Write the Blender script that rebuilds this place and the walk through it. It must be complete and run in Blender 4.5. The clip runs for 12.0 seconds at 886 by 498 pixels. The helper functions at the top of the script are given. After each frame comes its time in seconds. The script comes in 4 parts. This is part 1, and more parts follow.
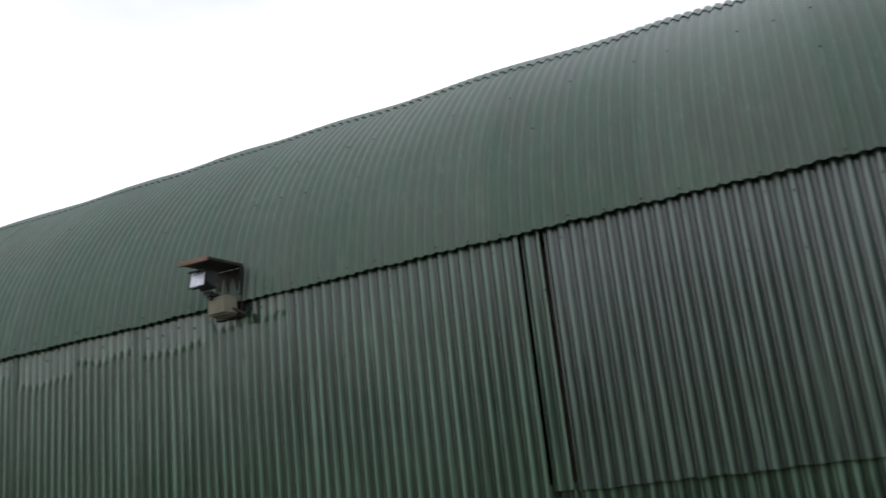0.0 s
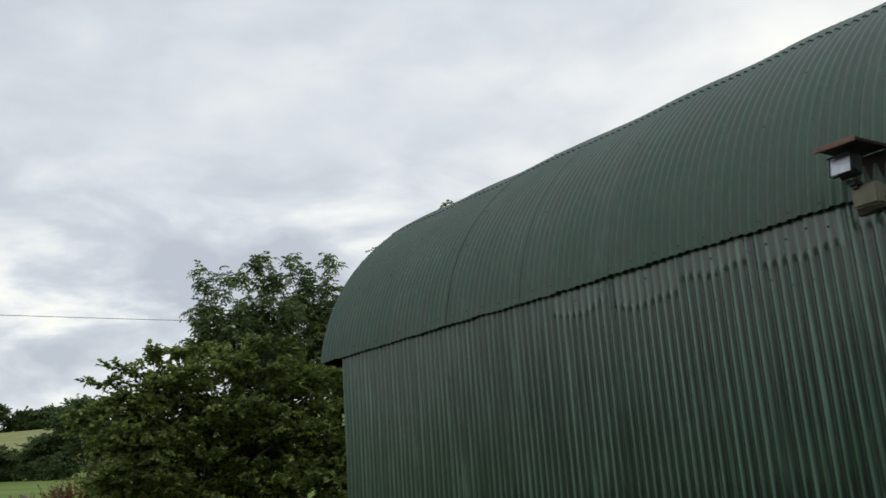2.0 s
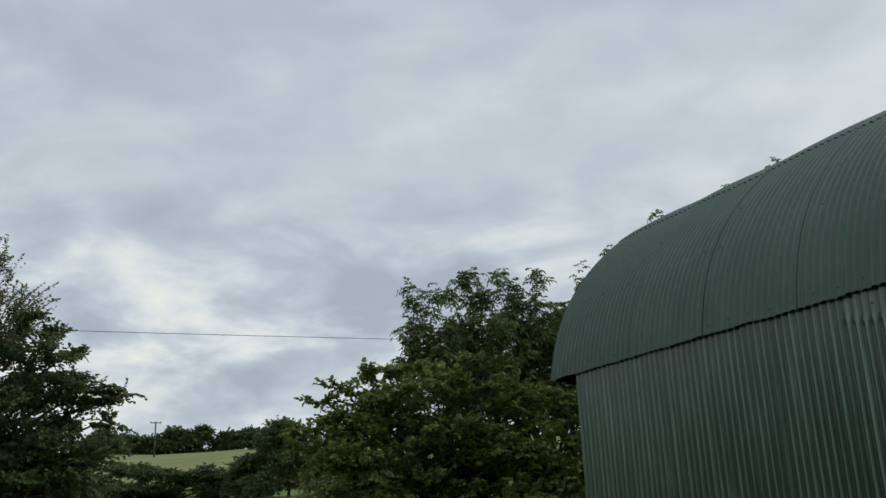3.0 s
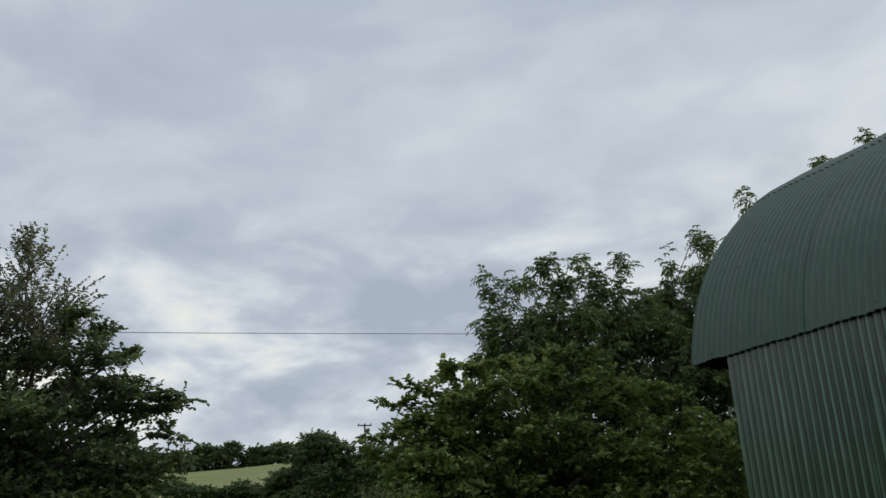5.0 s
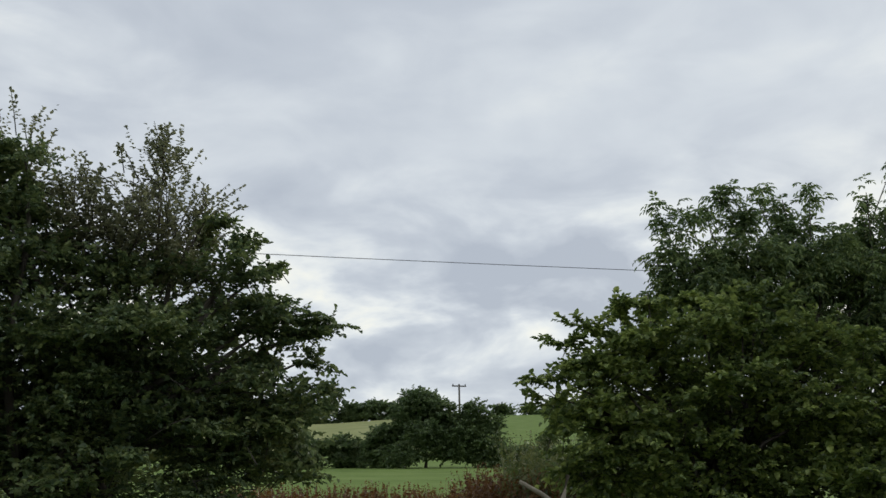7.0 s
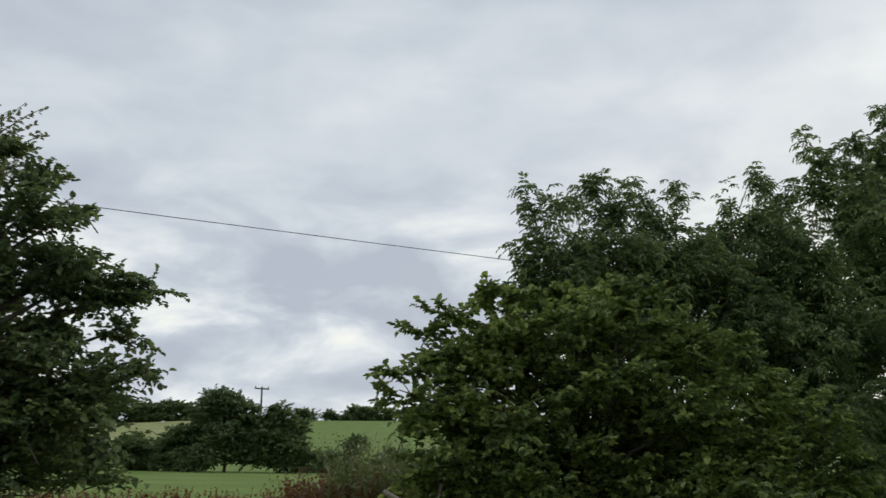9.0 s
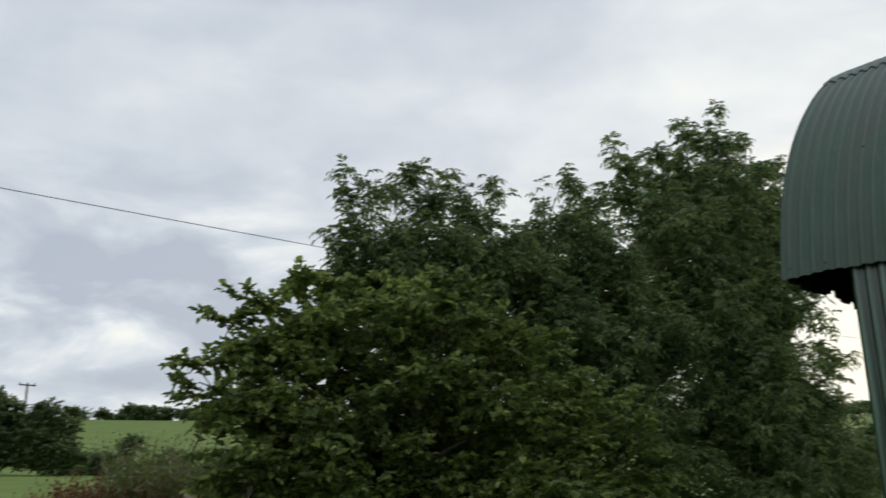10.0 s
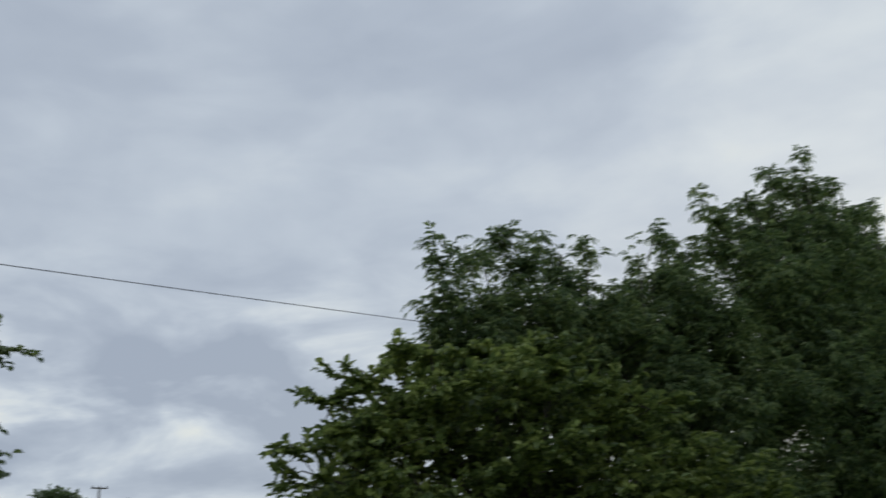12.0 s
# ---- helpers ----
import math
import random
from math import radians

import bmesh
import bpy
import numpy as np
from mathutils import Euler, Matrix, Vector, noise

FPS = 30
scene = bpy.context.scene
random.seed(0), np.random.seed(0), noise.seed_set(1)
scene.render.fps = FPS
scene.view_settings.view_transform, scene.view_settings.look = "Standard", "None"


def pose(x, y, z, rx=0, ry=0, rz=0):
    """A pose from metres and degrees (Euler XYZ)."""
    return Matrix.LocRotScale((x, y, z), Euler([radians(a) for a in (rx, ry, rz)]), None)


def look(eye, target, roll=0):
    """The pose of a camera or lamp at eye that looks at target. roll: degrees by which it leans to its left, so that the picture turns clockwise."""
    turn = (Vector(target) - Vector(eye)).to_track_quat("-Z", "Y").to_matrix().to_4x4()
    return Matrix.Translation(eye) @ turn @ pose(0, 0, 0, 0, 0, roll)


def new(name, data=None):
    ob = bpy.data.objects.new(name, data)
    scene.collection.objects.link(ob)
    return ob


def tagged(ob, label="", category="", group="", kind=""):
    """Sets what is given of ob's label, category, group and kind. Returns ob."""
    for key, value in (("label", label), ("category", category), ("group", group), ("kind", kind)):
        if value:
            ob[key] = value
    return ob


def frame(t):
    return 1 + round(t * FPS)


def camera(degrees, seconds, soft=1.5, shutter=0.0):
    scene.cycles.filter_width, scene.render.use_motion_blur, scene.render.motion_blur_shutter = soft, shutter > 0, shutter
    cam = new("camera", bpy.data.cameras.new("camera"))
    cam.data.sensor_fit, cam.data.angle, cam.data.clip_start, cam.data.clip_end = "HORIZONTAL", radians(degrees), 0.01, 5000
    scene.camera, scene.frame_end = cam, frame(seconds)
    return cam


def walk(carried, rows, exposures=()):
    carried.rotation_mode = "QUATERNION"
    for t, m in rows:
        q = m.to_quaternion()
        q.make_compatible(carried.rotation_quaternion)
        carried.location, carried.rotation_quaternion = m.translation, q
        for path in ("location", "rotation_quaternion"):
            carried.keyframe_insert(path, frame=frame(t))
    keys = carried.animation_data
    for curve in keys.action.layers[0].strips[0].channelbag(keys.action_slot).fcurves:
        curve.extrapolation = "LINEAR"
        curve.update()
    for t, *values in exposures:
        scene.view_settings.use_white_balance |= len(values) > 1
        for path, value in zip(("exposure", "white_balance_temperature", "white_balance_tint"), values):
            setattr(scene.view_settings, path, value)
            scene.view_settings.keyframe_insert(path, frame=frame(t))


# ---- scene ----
cam = camera(51.5, 12.0, shutter=0.22)
METRES, EYE, TILT, LEAN, TURN = 9.4, 1.55, 0.0, 0.0, 24.5
ROWS = [
    (0.0, 0.0, 0.0, 0.0, 1.7, 15.82, 6.02),
    (0.5, -0.0335, 0.0174, -0.004, 8.47, 15.32, 2.24),
    (1.0, -0.0709, 0.029, -0.0031, 15.86, 13.33, 2.15),
    (1.5, -0.1107, 0.0431, -0.0011, 24.39, 15.8, 1.77),
    (2.0, -0.153, 0.0528, -0.0005, 28.7, 14.94, 3.8),
    (2.5, -0.1975, 0.063, 0.003, 32.26, 15.73, 4.39),
    (3.0, -0.245, 0.0813, 0.0059, 39.75, 16.95, 2.24),
    (5.0, -0.4236, 0.1476, 0.0173, 41.54, 17.66, 3.64),
    (5.5, -0.4742, 0.1594, 0.0163, 46.76, 16.74, 1.16),
    (6.0, -0.5237, 0.171, 0.0163, 46.59, 15.95, 1.23),
    (6.5, -0.5702, 0.1864, 0.0136, 47.23, 15.79, 1.15),
    (8.5, -0.7365, 0.2749, 0.0155, 39.95, 14.57, -1.62),
    (9.0, -0.766, 0.2993, 0.0201, 34.5, 15.9, 0.2),
    (9.5, -0.795, 0.3245, 0.0204, 31.13, 15.55, -0.15),
    (10.0, -0.8231, 0.3462, 0.0228, 21.4, 15.79, 1.11),
    (10.5, -0.8413, 0.368, 0.0251, 13.96, 17.16, 3.25),
    (11.0, -0.8649, 0.389, 0.0264, 14.2, 18.37, 3.26),
    (11.5, -0.8815, 0.3875, 0.0308, 14.66, 20.69, 4.35),
    (12.0, -0.8919, 0.3877, 0.029, 25.9, 20.94, 3.6),
]
EXPOSURES = [(0.0, 0.85, 6650, 11), (0.25, 0.42, 6650, 10), (0.6, 0.12, 6650, 9), (1.0, 0.03, 6650, 8), (1.6, 0.2, 6600, 7), (2.5, 0.26, 6500, 6), (3.0, -0.1, 6250, 5), (5.0, -0.1, 6200, 6),
             (5.5, -0.08, 6200, 6), (6.5, 0.05, 6400, 6), (8.5, 0.14, 6450, 7), (9.0, 0.11, 6430, 6), (9.5, 0.07, 6400, 6), (10.5, 0.22, 6450, 7), (11.5, 0.02, 6200, 6), (12.0, -0.2, 6050, 6)]
walk(cam, [(t, pose(0, 0, EYE, TILT, LEAN, TURN) @ pose(METRES * x, METRES * y, METRES * z, 90 + pitch, roll, yaw)) for t, x, y, z, yaw, pitch, roll in ROWS], EXPOSURES)


# ---- node helper ----
class Nodes:
    def __init__(self, tree):
        self.t = tree
        tree.nodes.clear()

    def add(self, kind, links=(), op=""):
        n = self.t.nodes.new(kind)
        if op and kind == "ShaderNodeMix":
            n.data_type = op
        elif op:
            n.operation = op
        for k, v in (links.items() if links else ()):
            sock = n.inputs[k]
            if isinstance(v, bpy.types.NodeSocket):
                self.t.links.new(v, sock)
            else:
                sock.default_value = v
        return n

    def math(self, op, a, b=0.0, c=0.0):
        return self.add("ShaderNodeMath", {0: a, 1: b, 2: c}, op=op).outputs[0]

    def ramp(self, fac, stops):
        n = self.add("ShaderNodeValToRGB", {0: fac})
        e = n.color_ramp.elements
        while len(e) < len(stops):
            e.new(0.5)
        for q, (p, c) in zip(e, stops):
            q.position, q.color = p, (*c, 1)
        return n.outputs[0]

    def mix(self, fac, a, b):
        n = self.add("ShaderNodeMix", {0: fac}, op="RGBA")
        for sock, v in ((n.inputs[6], a), (n.inputs[7], b)):
            if isinstance(v, bpy.types.NodeSocket):
                self.t.links.new(v, sock)
            else:
                sock.default_value = (*v, 1)
        return n.outputs[2]


# ---- sky: an overcast evening, thin bright cloud low in the west ----
SUN_AZ, SUN_EL = radians(66), radians(14)   # azimuth from -x towards +y
sun_way = Vector((-math.cos(SUN_AZ) * math.cos(SUN_EL), math.sin(SUN_AZ) * math.cos(SUN_EL), math.sin(SUN_EL)))
world = bpy.data.worlds.new("overcast_sky")
scene.world = world
world.use_nodes = True
N = Nodes(world.node_tree)
way = N.add("ShaderNodeTexCoord").outputs["Generated"]
xyz = N.add("ShaderNodeSeparateXYZ", {0: way})
lofty = N.add("ShaderNodeMapping", {0: way, 1: (3.7, 1.9, 0.4), 3: (1.0, 1.0, 2.3)}).outputs[0]
big = N.add("ShaderNodeTexNoise", {"Vector": lofty, "Scale": 2.0, "Detail": 4.0, "Roughness": 0.5, "Distortion": 0.2}).outputs[0]
small = N.add("ShaderNodeTexNoise", {"Vector": lofty, "Scale": 6.5, "Detail": 6.0, "Roughness": 0.52, "Distortion": 0.35}).outputs[0]
alt = N.math("MAXIMUM", xyz.outputs[2], 0.0)
low = N.math("MAXIMUM", N.math("SUBTRACT", 1.0, N.math("MULTIPLY", alt, 2.6)), 0.0)
broken = N.math("MAXIMUM", N.math("SUBTRACT", 1.0, N.math("MULTIPLY", N.math("ABSOLUTE", N.math("SUBTRACT", alt, 0.19)), 5.5)), 0.0)
toward = N.add("ShaderNodeVectorMath", {0: way, 1: sun_way}, op="DOT_PRODUCT").outputs["Value"]
glow = N.math("POWER", N.math("MAXIMUM", toward, 0.0), 14.0)
thin = N.math("POWER", N.math("MAXIMUM", N.add("ShaderNodeVectorMath", {0: way, 1: (-0.87, -0.2, 0.45)}, op="DOT_PRODUCT").outputs["Value"], 0.0), 40.0)
lumps = N.math("MULTIPLY", N.math("SUBTRACT", small, 0.5), N.math("ADD", 0.32, N.math("ADD", N.math("MULTIPLY", broken, 2.2), N.math("MULTIPLY", thin, 0.6))))
cover = N.math("ADD", 0.485, N.math("ADD", N.math("MULTIPLY", N.math("SUBTRACT", big, 0.5), 0.75), lumps))
bright = N.math("ADD", cover, N.math("ADD", N.math("MULTIPLY", low, 0.10), N.math("ADD", N.math("MULTIPLY", glow, 0.06), N.math("MULTIPLY", thin, 0.14))))
cloud = N.ramp(bright, [(0.28, (0.45, 0.482, 0.56)), (0.47, (0.55, 0.58, 0.65)), (0.57, (0.645, 0.672, 0.728)), (0.70, (0.80, 0.81, 0.82)), (0.86, (0.97, 0.935, 0.84))])
cloud = N.mix(N.math("MULTIPLY", N.math("MULTIPLY", glow, low), 0.6), cloud, (1.0, 0.92, 0.74))
clear = N.add("ShaderNodeTexSky")
clear.sky_type, clear.sun_disc = "NISHITA", False
clear.sun_elevation, clear.sun_rotation = SUN_EL, math.atan2(sun_way.x, sun_way.y)
west = N.add("ShaderNodeVectorMath", {0: way, 1: (-0.93, 0.36, 0.0)}, op="DOT_PRODUCT").outputs["Value"]
dusk = N.add("ShaderNodeMapRange", {0: west, 1: -0.75, 2: 0.25, 3: 0.98, 4: 1.0}).outputs[0]
bg_cloud = N.add("ShaderNodeBackground", {0: cloud, 1: dusk})
bg_clear = N.add("ShaderNodeBackground", {0: clear.outputs[0], 1: 0.08})
both = N.add("ShaderNodeMixShader", {0: 0.94, 1: bg_clear.outputs[0], 2: bg_cloud.outputs[0]})
N.add("ShaderNodeOutputWorld", {0: both.outputs[0]})

sun_data = bpy.data.lights.new("sun", "SUN")
sun_data.energy, sun_data.angle, sun_data.color = 1.1, radians(25), (1.0, 0.93, 0.82)
sun = new("sun", sun_data)
sun.matrix_world = look(sun_way * 100, (0, 0, 0))


# ---- materials ----
def surface(name, stops, scale=(4, 4, 4), rough=0.7, metal=0.0, bump=0.2, fine=60.0, spread=0.12, random_tint=0.0, translucent=0.0, spec=0.5):
    """Two scales of noise through a colour ramp, with fine relief."""
    m = bpy.data.materials.new(name)
    m.use_nodes = True
    n = Nodes(m.node_tree)
    at = n.add("ShaderNodeTexCoord").outputs["Object"]
    at = n.add("ShaderNodeMapping", {0: at, 3: scale}).outputs[0]
    a = n.add("ShaderNodeTexNoise", {"Vector": at, "Scale": 1.0, "Detail": 5.0, "Roughness": 0.6}).outputs[0]
    b = n.add("ShaderNodeTexNoise", {"Vector": at, "Scale": fine / 4, "Detail": 3.0}).outputs[0]
    fac = n.math("ADD", n.math("MULTIPLY", a, 0.75), n.math("MULTIPLY", b, 0.25))
    if random_tint:
        r = n.add("ShaderNodeNewGeometry").outputs["Random Per Island"]
        fac = n.math("ADD", fac, n.math("MULTIPLY", n.math("SUBTRACT", r, 0.5), random_tint))
    col = n.ramp(fac, stops)
    ro = n.math("ADD", rough - spread / 2, n.math("MULTIPLY", b, spread))
    bp = n.add("ShaderNodeBump", {"Height": b, "Strength": bump, "Distance": 0.01})
    p = n.add("ShaderNodeBsdfPrincipled", {"Base Color": col, "Roughness": ro, "Metallic": metal, "Normal": bp.outputs[0], "Specular IOR Level": spec})
    out = p.outputs[0]
    if translucent:
        tr = n.add("ShaderNodeBsdfTranslucent", {0: col})
        out = n.add("ShaderNodeMixShader", {0: translucent, 1: out, 2: tr.outputs[0]}).outputs[0]
    n.add("ShaderNodeOutputMaterial", {0: out})
    return m


def painted_tin(name, body, worn, dark, gloss, band, shine):
    """Old green paint on corrugated sheet: cloudy fading, streaks down the sheet, and (band) a fresher, darker coat with a ragged top low on the wall."""
    m = bpy.data.materials.new(name)
    m.use_nodes = True
    n = Nodes(m.node_tree)
    at = n.add("ShaderNodeTexCoord").outputs["Object"]
    cloudy = n.add("ShaderNodeTexNoise", {"Vector": at, "Scale": 1.3, "Detail": 6.0, "Roughness": 0.62}).outputs[0]
    st = n.add("ShaderNodeMapping", {0: at, 3: (26, 26, 0.7)}).outputs[0]
    streak = n.add("ShaderNodeTexNoise", {"Vector": st, "Scale": 1.0, "Detail": 4.0, "Roughness": 0.65}).outputs[0]
    grain = n.add("ShaderNodeTexNoise", {"Vector": at, "Scale": 90.0, "Detail": 3.0}).outputs[0]
    rnd = n.add("ShaderNodeObjectInfo").outputs["Random"]
    f = n.math("ADD", n.math("MULTIPLY", cloudy, 0.5), n.math("ADD", n.math("MULTIPLY", streak, 0.35), n.math("MULTIPLY", rnd, 0.16)))
    col = n.ramp(f, [(0.33, dark), (0.5, body), (0.64, worn), (0.8, tuple(c * 1.35 for c in worn))])
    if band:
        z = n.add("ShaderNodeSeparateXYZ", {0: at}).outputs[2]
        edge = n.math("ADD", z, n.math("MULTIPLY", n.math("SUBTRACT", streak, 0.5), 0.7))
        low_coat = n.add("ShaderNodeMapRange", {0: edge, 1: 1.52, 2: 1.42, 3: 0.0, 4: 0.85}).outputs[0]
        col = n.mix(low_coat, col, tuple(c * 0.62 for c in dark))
    chip = n.add("ShaderNodeMapRange", {0: n.add("ShaderNodeTexNoise", {"Vector": at, "Scale": 14.0, "Detail": 6.0, "Roughness": 0.75}).outputs[0], 1: 0.71, 2: 0.75, 3: 0.0, 4: 0.75}).outputs[0]
    col = n.mix(chip, col, (0.055, 0.045, 0.035))
    if not band and gloss > 0.2:
        # grey-brown weathering in patches on the roof
        old = n.add("ShaderNodeTexNoise", {"Vector": n.add("ShaderNodeMapping", {0: at, 3: (3.2, 0.8, 0.8)}).outputs[0], "Scale": 1.6, "Detail": 7.0, "Roughness": 0.7}).outputs[0]
        col = n.mix(n.add("ShaderNodeMapRange", {0: old, 1: 0.46, 2: 0.66, 3: 0.0, 4: 0.6}).outputs[0], col, (0.095, 0.105, 0.09))
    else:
        # crests lightened for their gleam and furrows darkened for shade, in the colour
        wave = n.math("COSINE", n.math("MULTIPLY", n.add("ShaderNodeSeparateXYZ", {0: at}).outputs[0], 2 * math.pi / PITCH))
        crest_light = n.add("ShaderNodeMapRange", {0: n.math("ADD", wave, n.math("MULTIPLY", n.math("SUBTRACT", streak, 0.5), 4.5)), 1: 0.2, 2: 1.3, 3: 0.0, 4: 0.85}).outputs[0]
        furrow_shade = n.add("ShaderNodeMapRange", {0: n.math("ADD", wave, n.math("MULTIPLY", n.math("SUBTRACT", cloudy, 0.5), 1.5)), 1: 0.2, 2: -0.7, 3: 0.0, 4: 0.8}).outputs[0]
        col = n.mix(crest_light, col, tuple(c * 1.9 for c in worn))
        col = n.mix(furrow_shade, col, tuple(c * 0.4 for c in dark))
    # pale worn streaks, strengthened on walls in place of glints
    pale = n.add("ShaderNodeMapRange", {0: streak, 1: 0.60, 2: 0.72, 3: 0.0, 4: 0.65 if gloss < 0.2 else 0.15}).outputs[0]
    col = n.mix(pale, col, tuple(c * 2.4 for c in worn))
    ro = n.math("ADD", gloss, n.math("MULTIPLY", n.math("ADD", grain, streak), 0.09))
    bp = n.add("ShaderNodeBump", {"Height": n.math("ADD", n.math("MULTIPLY", grain, 0.4), cloudy), "Strength": 0.08, "Distance": 0.01})
    p = n.add("ShaderNodeBsdfPrincipled", {"Base Color": col, "Roughness": ro, "Normal": bp.outputs[0], "Specular IOR Level": 0.5, "IOR": shine})
    n.add("ShaderNodeOutputMaterial", {0: p.outputs[0]})
    return m


def plain(name, col, rough=0.5, metal=0.0, bump=0.1, scale=8):
    return surface(name, [(0.3, tuple(c * 0.75 for c in col)), (0.7, tuple(min(1, c * 1.2) for c in col))], (scale,) * 3, rough, metal, bump)


PITCH, DEPTH = 0.076, 0.0125   # corrugations
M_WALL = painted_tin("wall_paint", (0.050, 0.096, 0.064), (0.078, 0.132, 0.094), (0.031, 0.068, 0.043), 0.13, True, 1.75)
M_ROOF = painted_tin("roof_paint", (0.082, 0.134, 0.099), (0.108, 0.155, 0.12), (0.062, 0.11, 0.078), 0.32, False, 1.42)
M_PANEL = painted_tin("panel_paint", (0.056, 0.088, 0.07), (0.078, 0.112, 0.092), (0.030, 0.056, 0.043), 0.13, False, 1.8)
M_GABLE = plain("dark_brown_sheet", (0.06, 0.045, 0.035), 0.85, 0.0, 0.4, 10)
M_BOLT = plain("dark_bolt", (0.03, 0.032, 0.03), 0.6)
M_BARK = surface("bark", [(0.3, (0.05, 0.042, 0.033)), (0.7, (0.14, 0.12, 0.095))], (9, 9, 2), 0.9, 0, 0.6)
M_TIMBER = surface("weathered_timber", [(0.3, (0.16, 0.13, 0.09)), (0.55, (0.30, 0.26, 0.19)), (0.75, (0.38, 0.34, 0.27))], (14, 14, 2.5), 0.85, 0, 0.4)
M_HOOD = surface("hood_board", [(0.35, (0.022, 0.016, 0.014)), (0.7, (0.062, 0.04, 0.034))], (12, 12, 12), 0.7, 0, 0.3)
M_HOODEDGE = plain("hood_edge", (0.28, 0.17, 0.13), 0.75)
M_BLACK = plain("black_housing", (0.02, 0.02, 0.021), 0.5)
M_SILVER = plain("silver_reflector", (0.55, 0.56, 0.6), 0.34, 0.85, 0.08, 30)
M_CREAM = surface("stained_cream_box", [(0.3, (0.13, 0.12, 0.08)), (0.5, (0.24, 0.225, 0.16)), (0.7, (0.30, 0.28, 0.21))], (9, 9, 9), 0.6, 0, 0.1)
M_GALV = plain("galvanised_tube", (0.42, 0.44, 0.46), 0.45, 0.7, 0.1, 20)
M_BLUE = plain("blue_pipe", (0.015, 0.10, 0.55), 0.35, 0, 0.02)
M_WIRE = plain("black_wire", (0.03, 0.03, 0.032), 0.6)
M_STUBBLE = surface("pale_hill_field", [(0.3, (0.22, 0.25, 0.09)), (0.7, (0.36, 0.36, 0.16))], (0.06, 0.06, 0.06), 0.95, 0, 0.3, spec=0.08)


def ground_material():
    """Pasture, giving way to a gravel yard with a ragged edge."""
    m = bpy.data.materials.new("pasture_and_yard")
    m.use_nodes = True
    n = Nodes(m.node_tree)
    at = n.add("ShaderNodeTexCoord").outputs["Object"]
    a = n.add("ShaderNodeTexNoise", {"Vector": at, "Scale": 0.25, "Detail": 6.0, "Roughness": 0.65}).outputs[0]
    b = n.add("ShaderNodeTexNoise", {"Vector": at, "Scale": 9.0, "Detail": 5.0, "Roughness": 0.7}).outputs[0]
    f = n.math("ADD", n.math("MULTIPLY", a, 0.7), n.math("MULTIPLY", b, 0.3))
    grass = n.ramp(f, [(0.3, (0.11, 0.165, 0.04)), (0.5, (0.165, 0.235, 0.06)), (0.72, (0.23, 0.29, 0.09))])
    gravel = n.ramp(b, [(0.3, (0.09, 0.082, 0.068)), (0.5, (0.16, 0.15, 0.125)), (0.7, (0.25, 0.23, 0.2))])
    q = n.add("ShaderNodeSeparateXYZ", {0: at}).outputs
    wob = n.math("MULTIPLY", n.math("SUBTRACT", n.add("ShaderNodeTexNoise", {"Vector": at, "Scale": 0.9, "Detail": 5.0}).outputs[0], 0.5), 3.0)
    inside = 1.0
    for way_, lo in ((n.math("ADD", q[0], wob), -10.6), (n.math("SUBTRACT", wob, q[0]), -18.0), (n.math("ADD", q[1], wob), -11.0), (n.math("SUBTRACT", wob, q[1]), -13.0)):
        inside = n.math("MULTIPLY", inside, n.add("ShaderNodeMapRange", {0: way_, 1: lo - 0.3, 2: lo + 0.3, 3: 0.0, 4: 1.0}).outputs[0])
    bp = n.add("ShaderNodeBump", {"Height": b, "Strength": 0.6, "Distance": 0.03})
    p = n.add("ShaderNodeBsdfPrincipled", {"Base Color": n.mix(inside, grass, gravel), "Roughness": 0.95, "Specular IOR Level": 0.08, "Normal": bp.outputs[0]})
    n.add("ShaderNodeOutputMaterial", {0: p.outputs[0]})
    return m


M_GROUND = ground_material()


def leaf_material(name, dark, mid, pale):
    return surface(name, [(0.25, dark), (0.5, mid), (0.85, pale)], (0.9, 0.9, 0.9), 0.42, 0, 0.05, 40, 0.1, 0.65, 0.42, 0.55)


M_HAZEL = leaf_material("hazel_leaf", (0.11, 0.158, 0.05), (0.225, 0.295, 0.085), (0.44, 0.50, 0.14))
M_ASH = leaf_material("ash_leaf", (0.09, 0.14, 0.057), (0.17, 0.24, 0.09), (0.31, 0.37, 0.13))
M_THORN = leaf_material("thorn_leaf", (0.09, 0.135, 0.06), (0.175, 0.23, 0.09), (0.29, 0.33, 0.12))
M_WILLOW = leaf_material("pale_leaf", (0.14, 0.155, 0.09), (0.24, 0.25, 0.14), (0.35, 0.34, 0.18))
# far leaves: distance haze is put into these lightened colours
M_FARLEAF = leaf_material("far_leaf", (0.085, 0.128, 0.055), (0.145, 0.205, 0.082), (0.21, 0.265, 0.105))
M_BLADE = leaf_material("grass_blade", (0.085, 0.13, 0.035), (0.16, 0.225, 0.065), (0.27, 0.3, 0.12))
M_DOCK = leaf_material("dock_seed", (0.10, 0.042, 0.012), (0.175, 0.076, 0.022), (0.24, 0.13, 0.042))
M_STALK = leaf_material("green_stalk", (0.07, 0.105, 0.03), (0.13, 0.16, 0.045), (0.21, 0.21, 0.075))


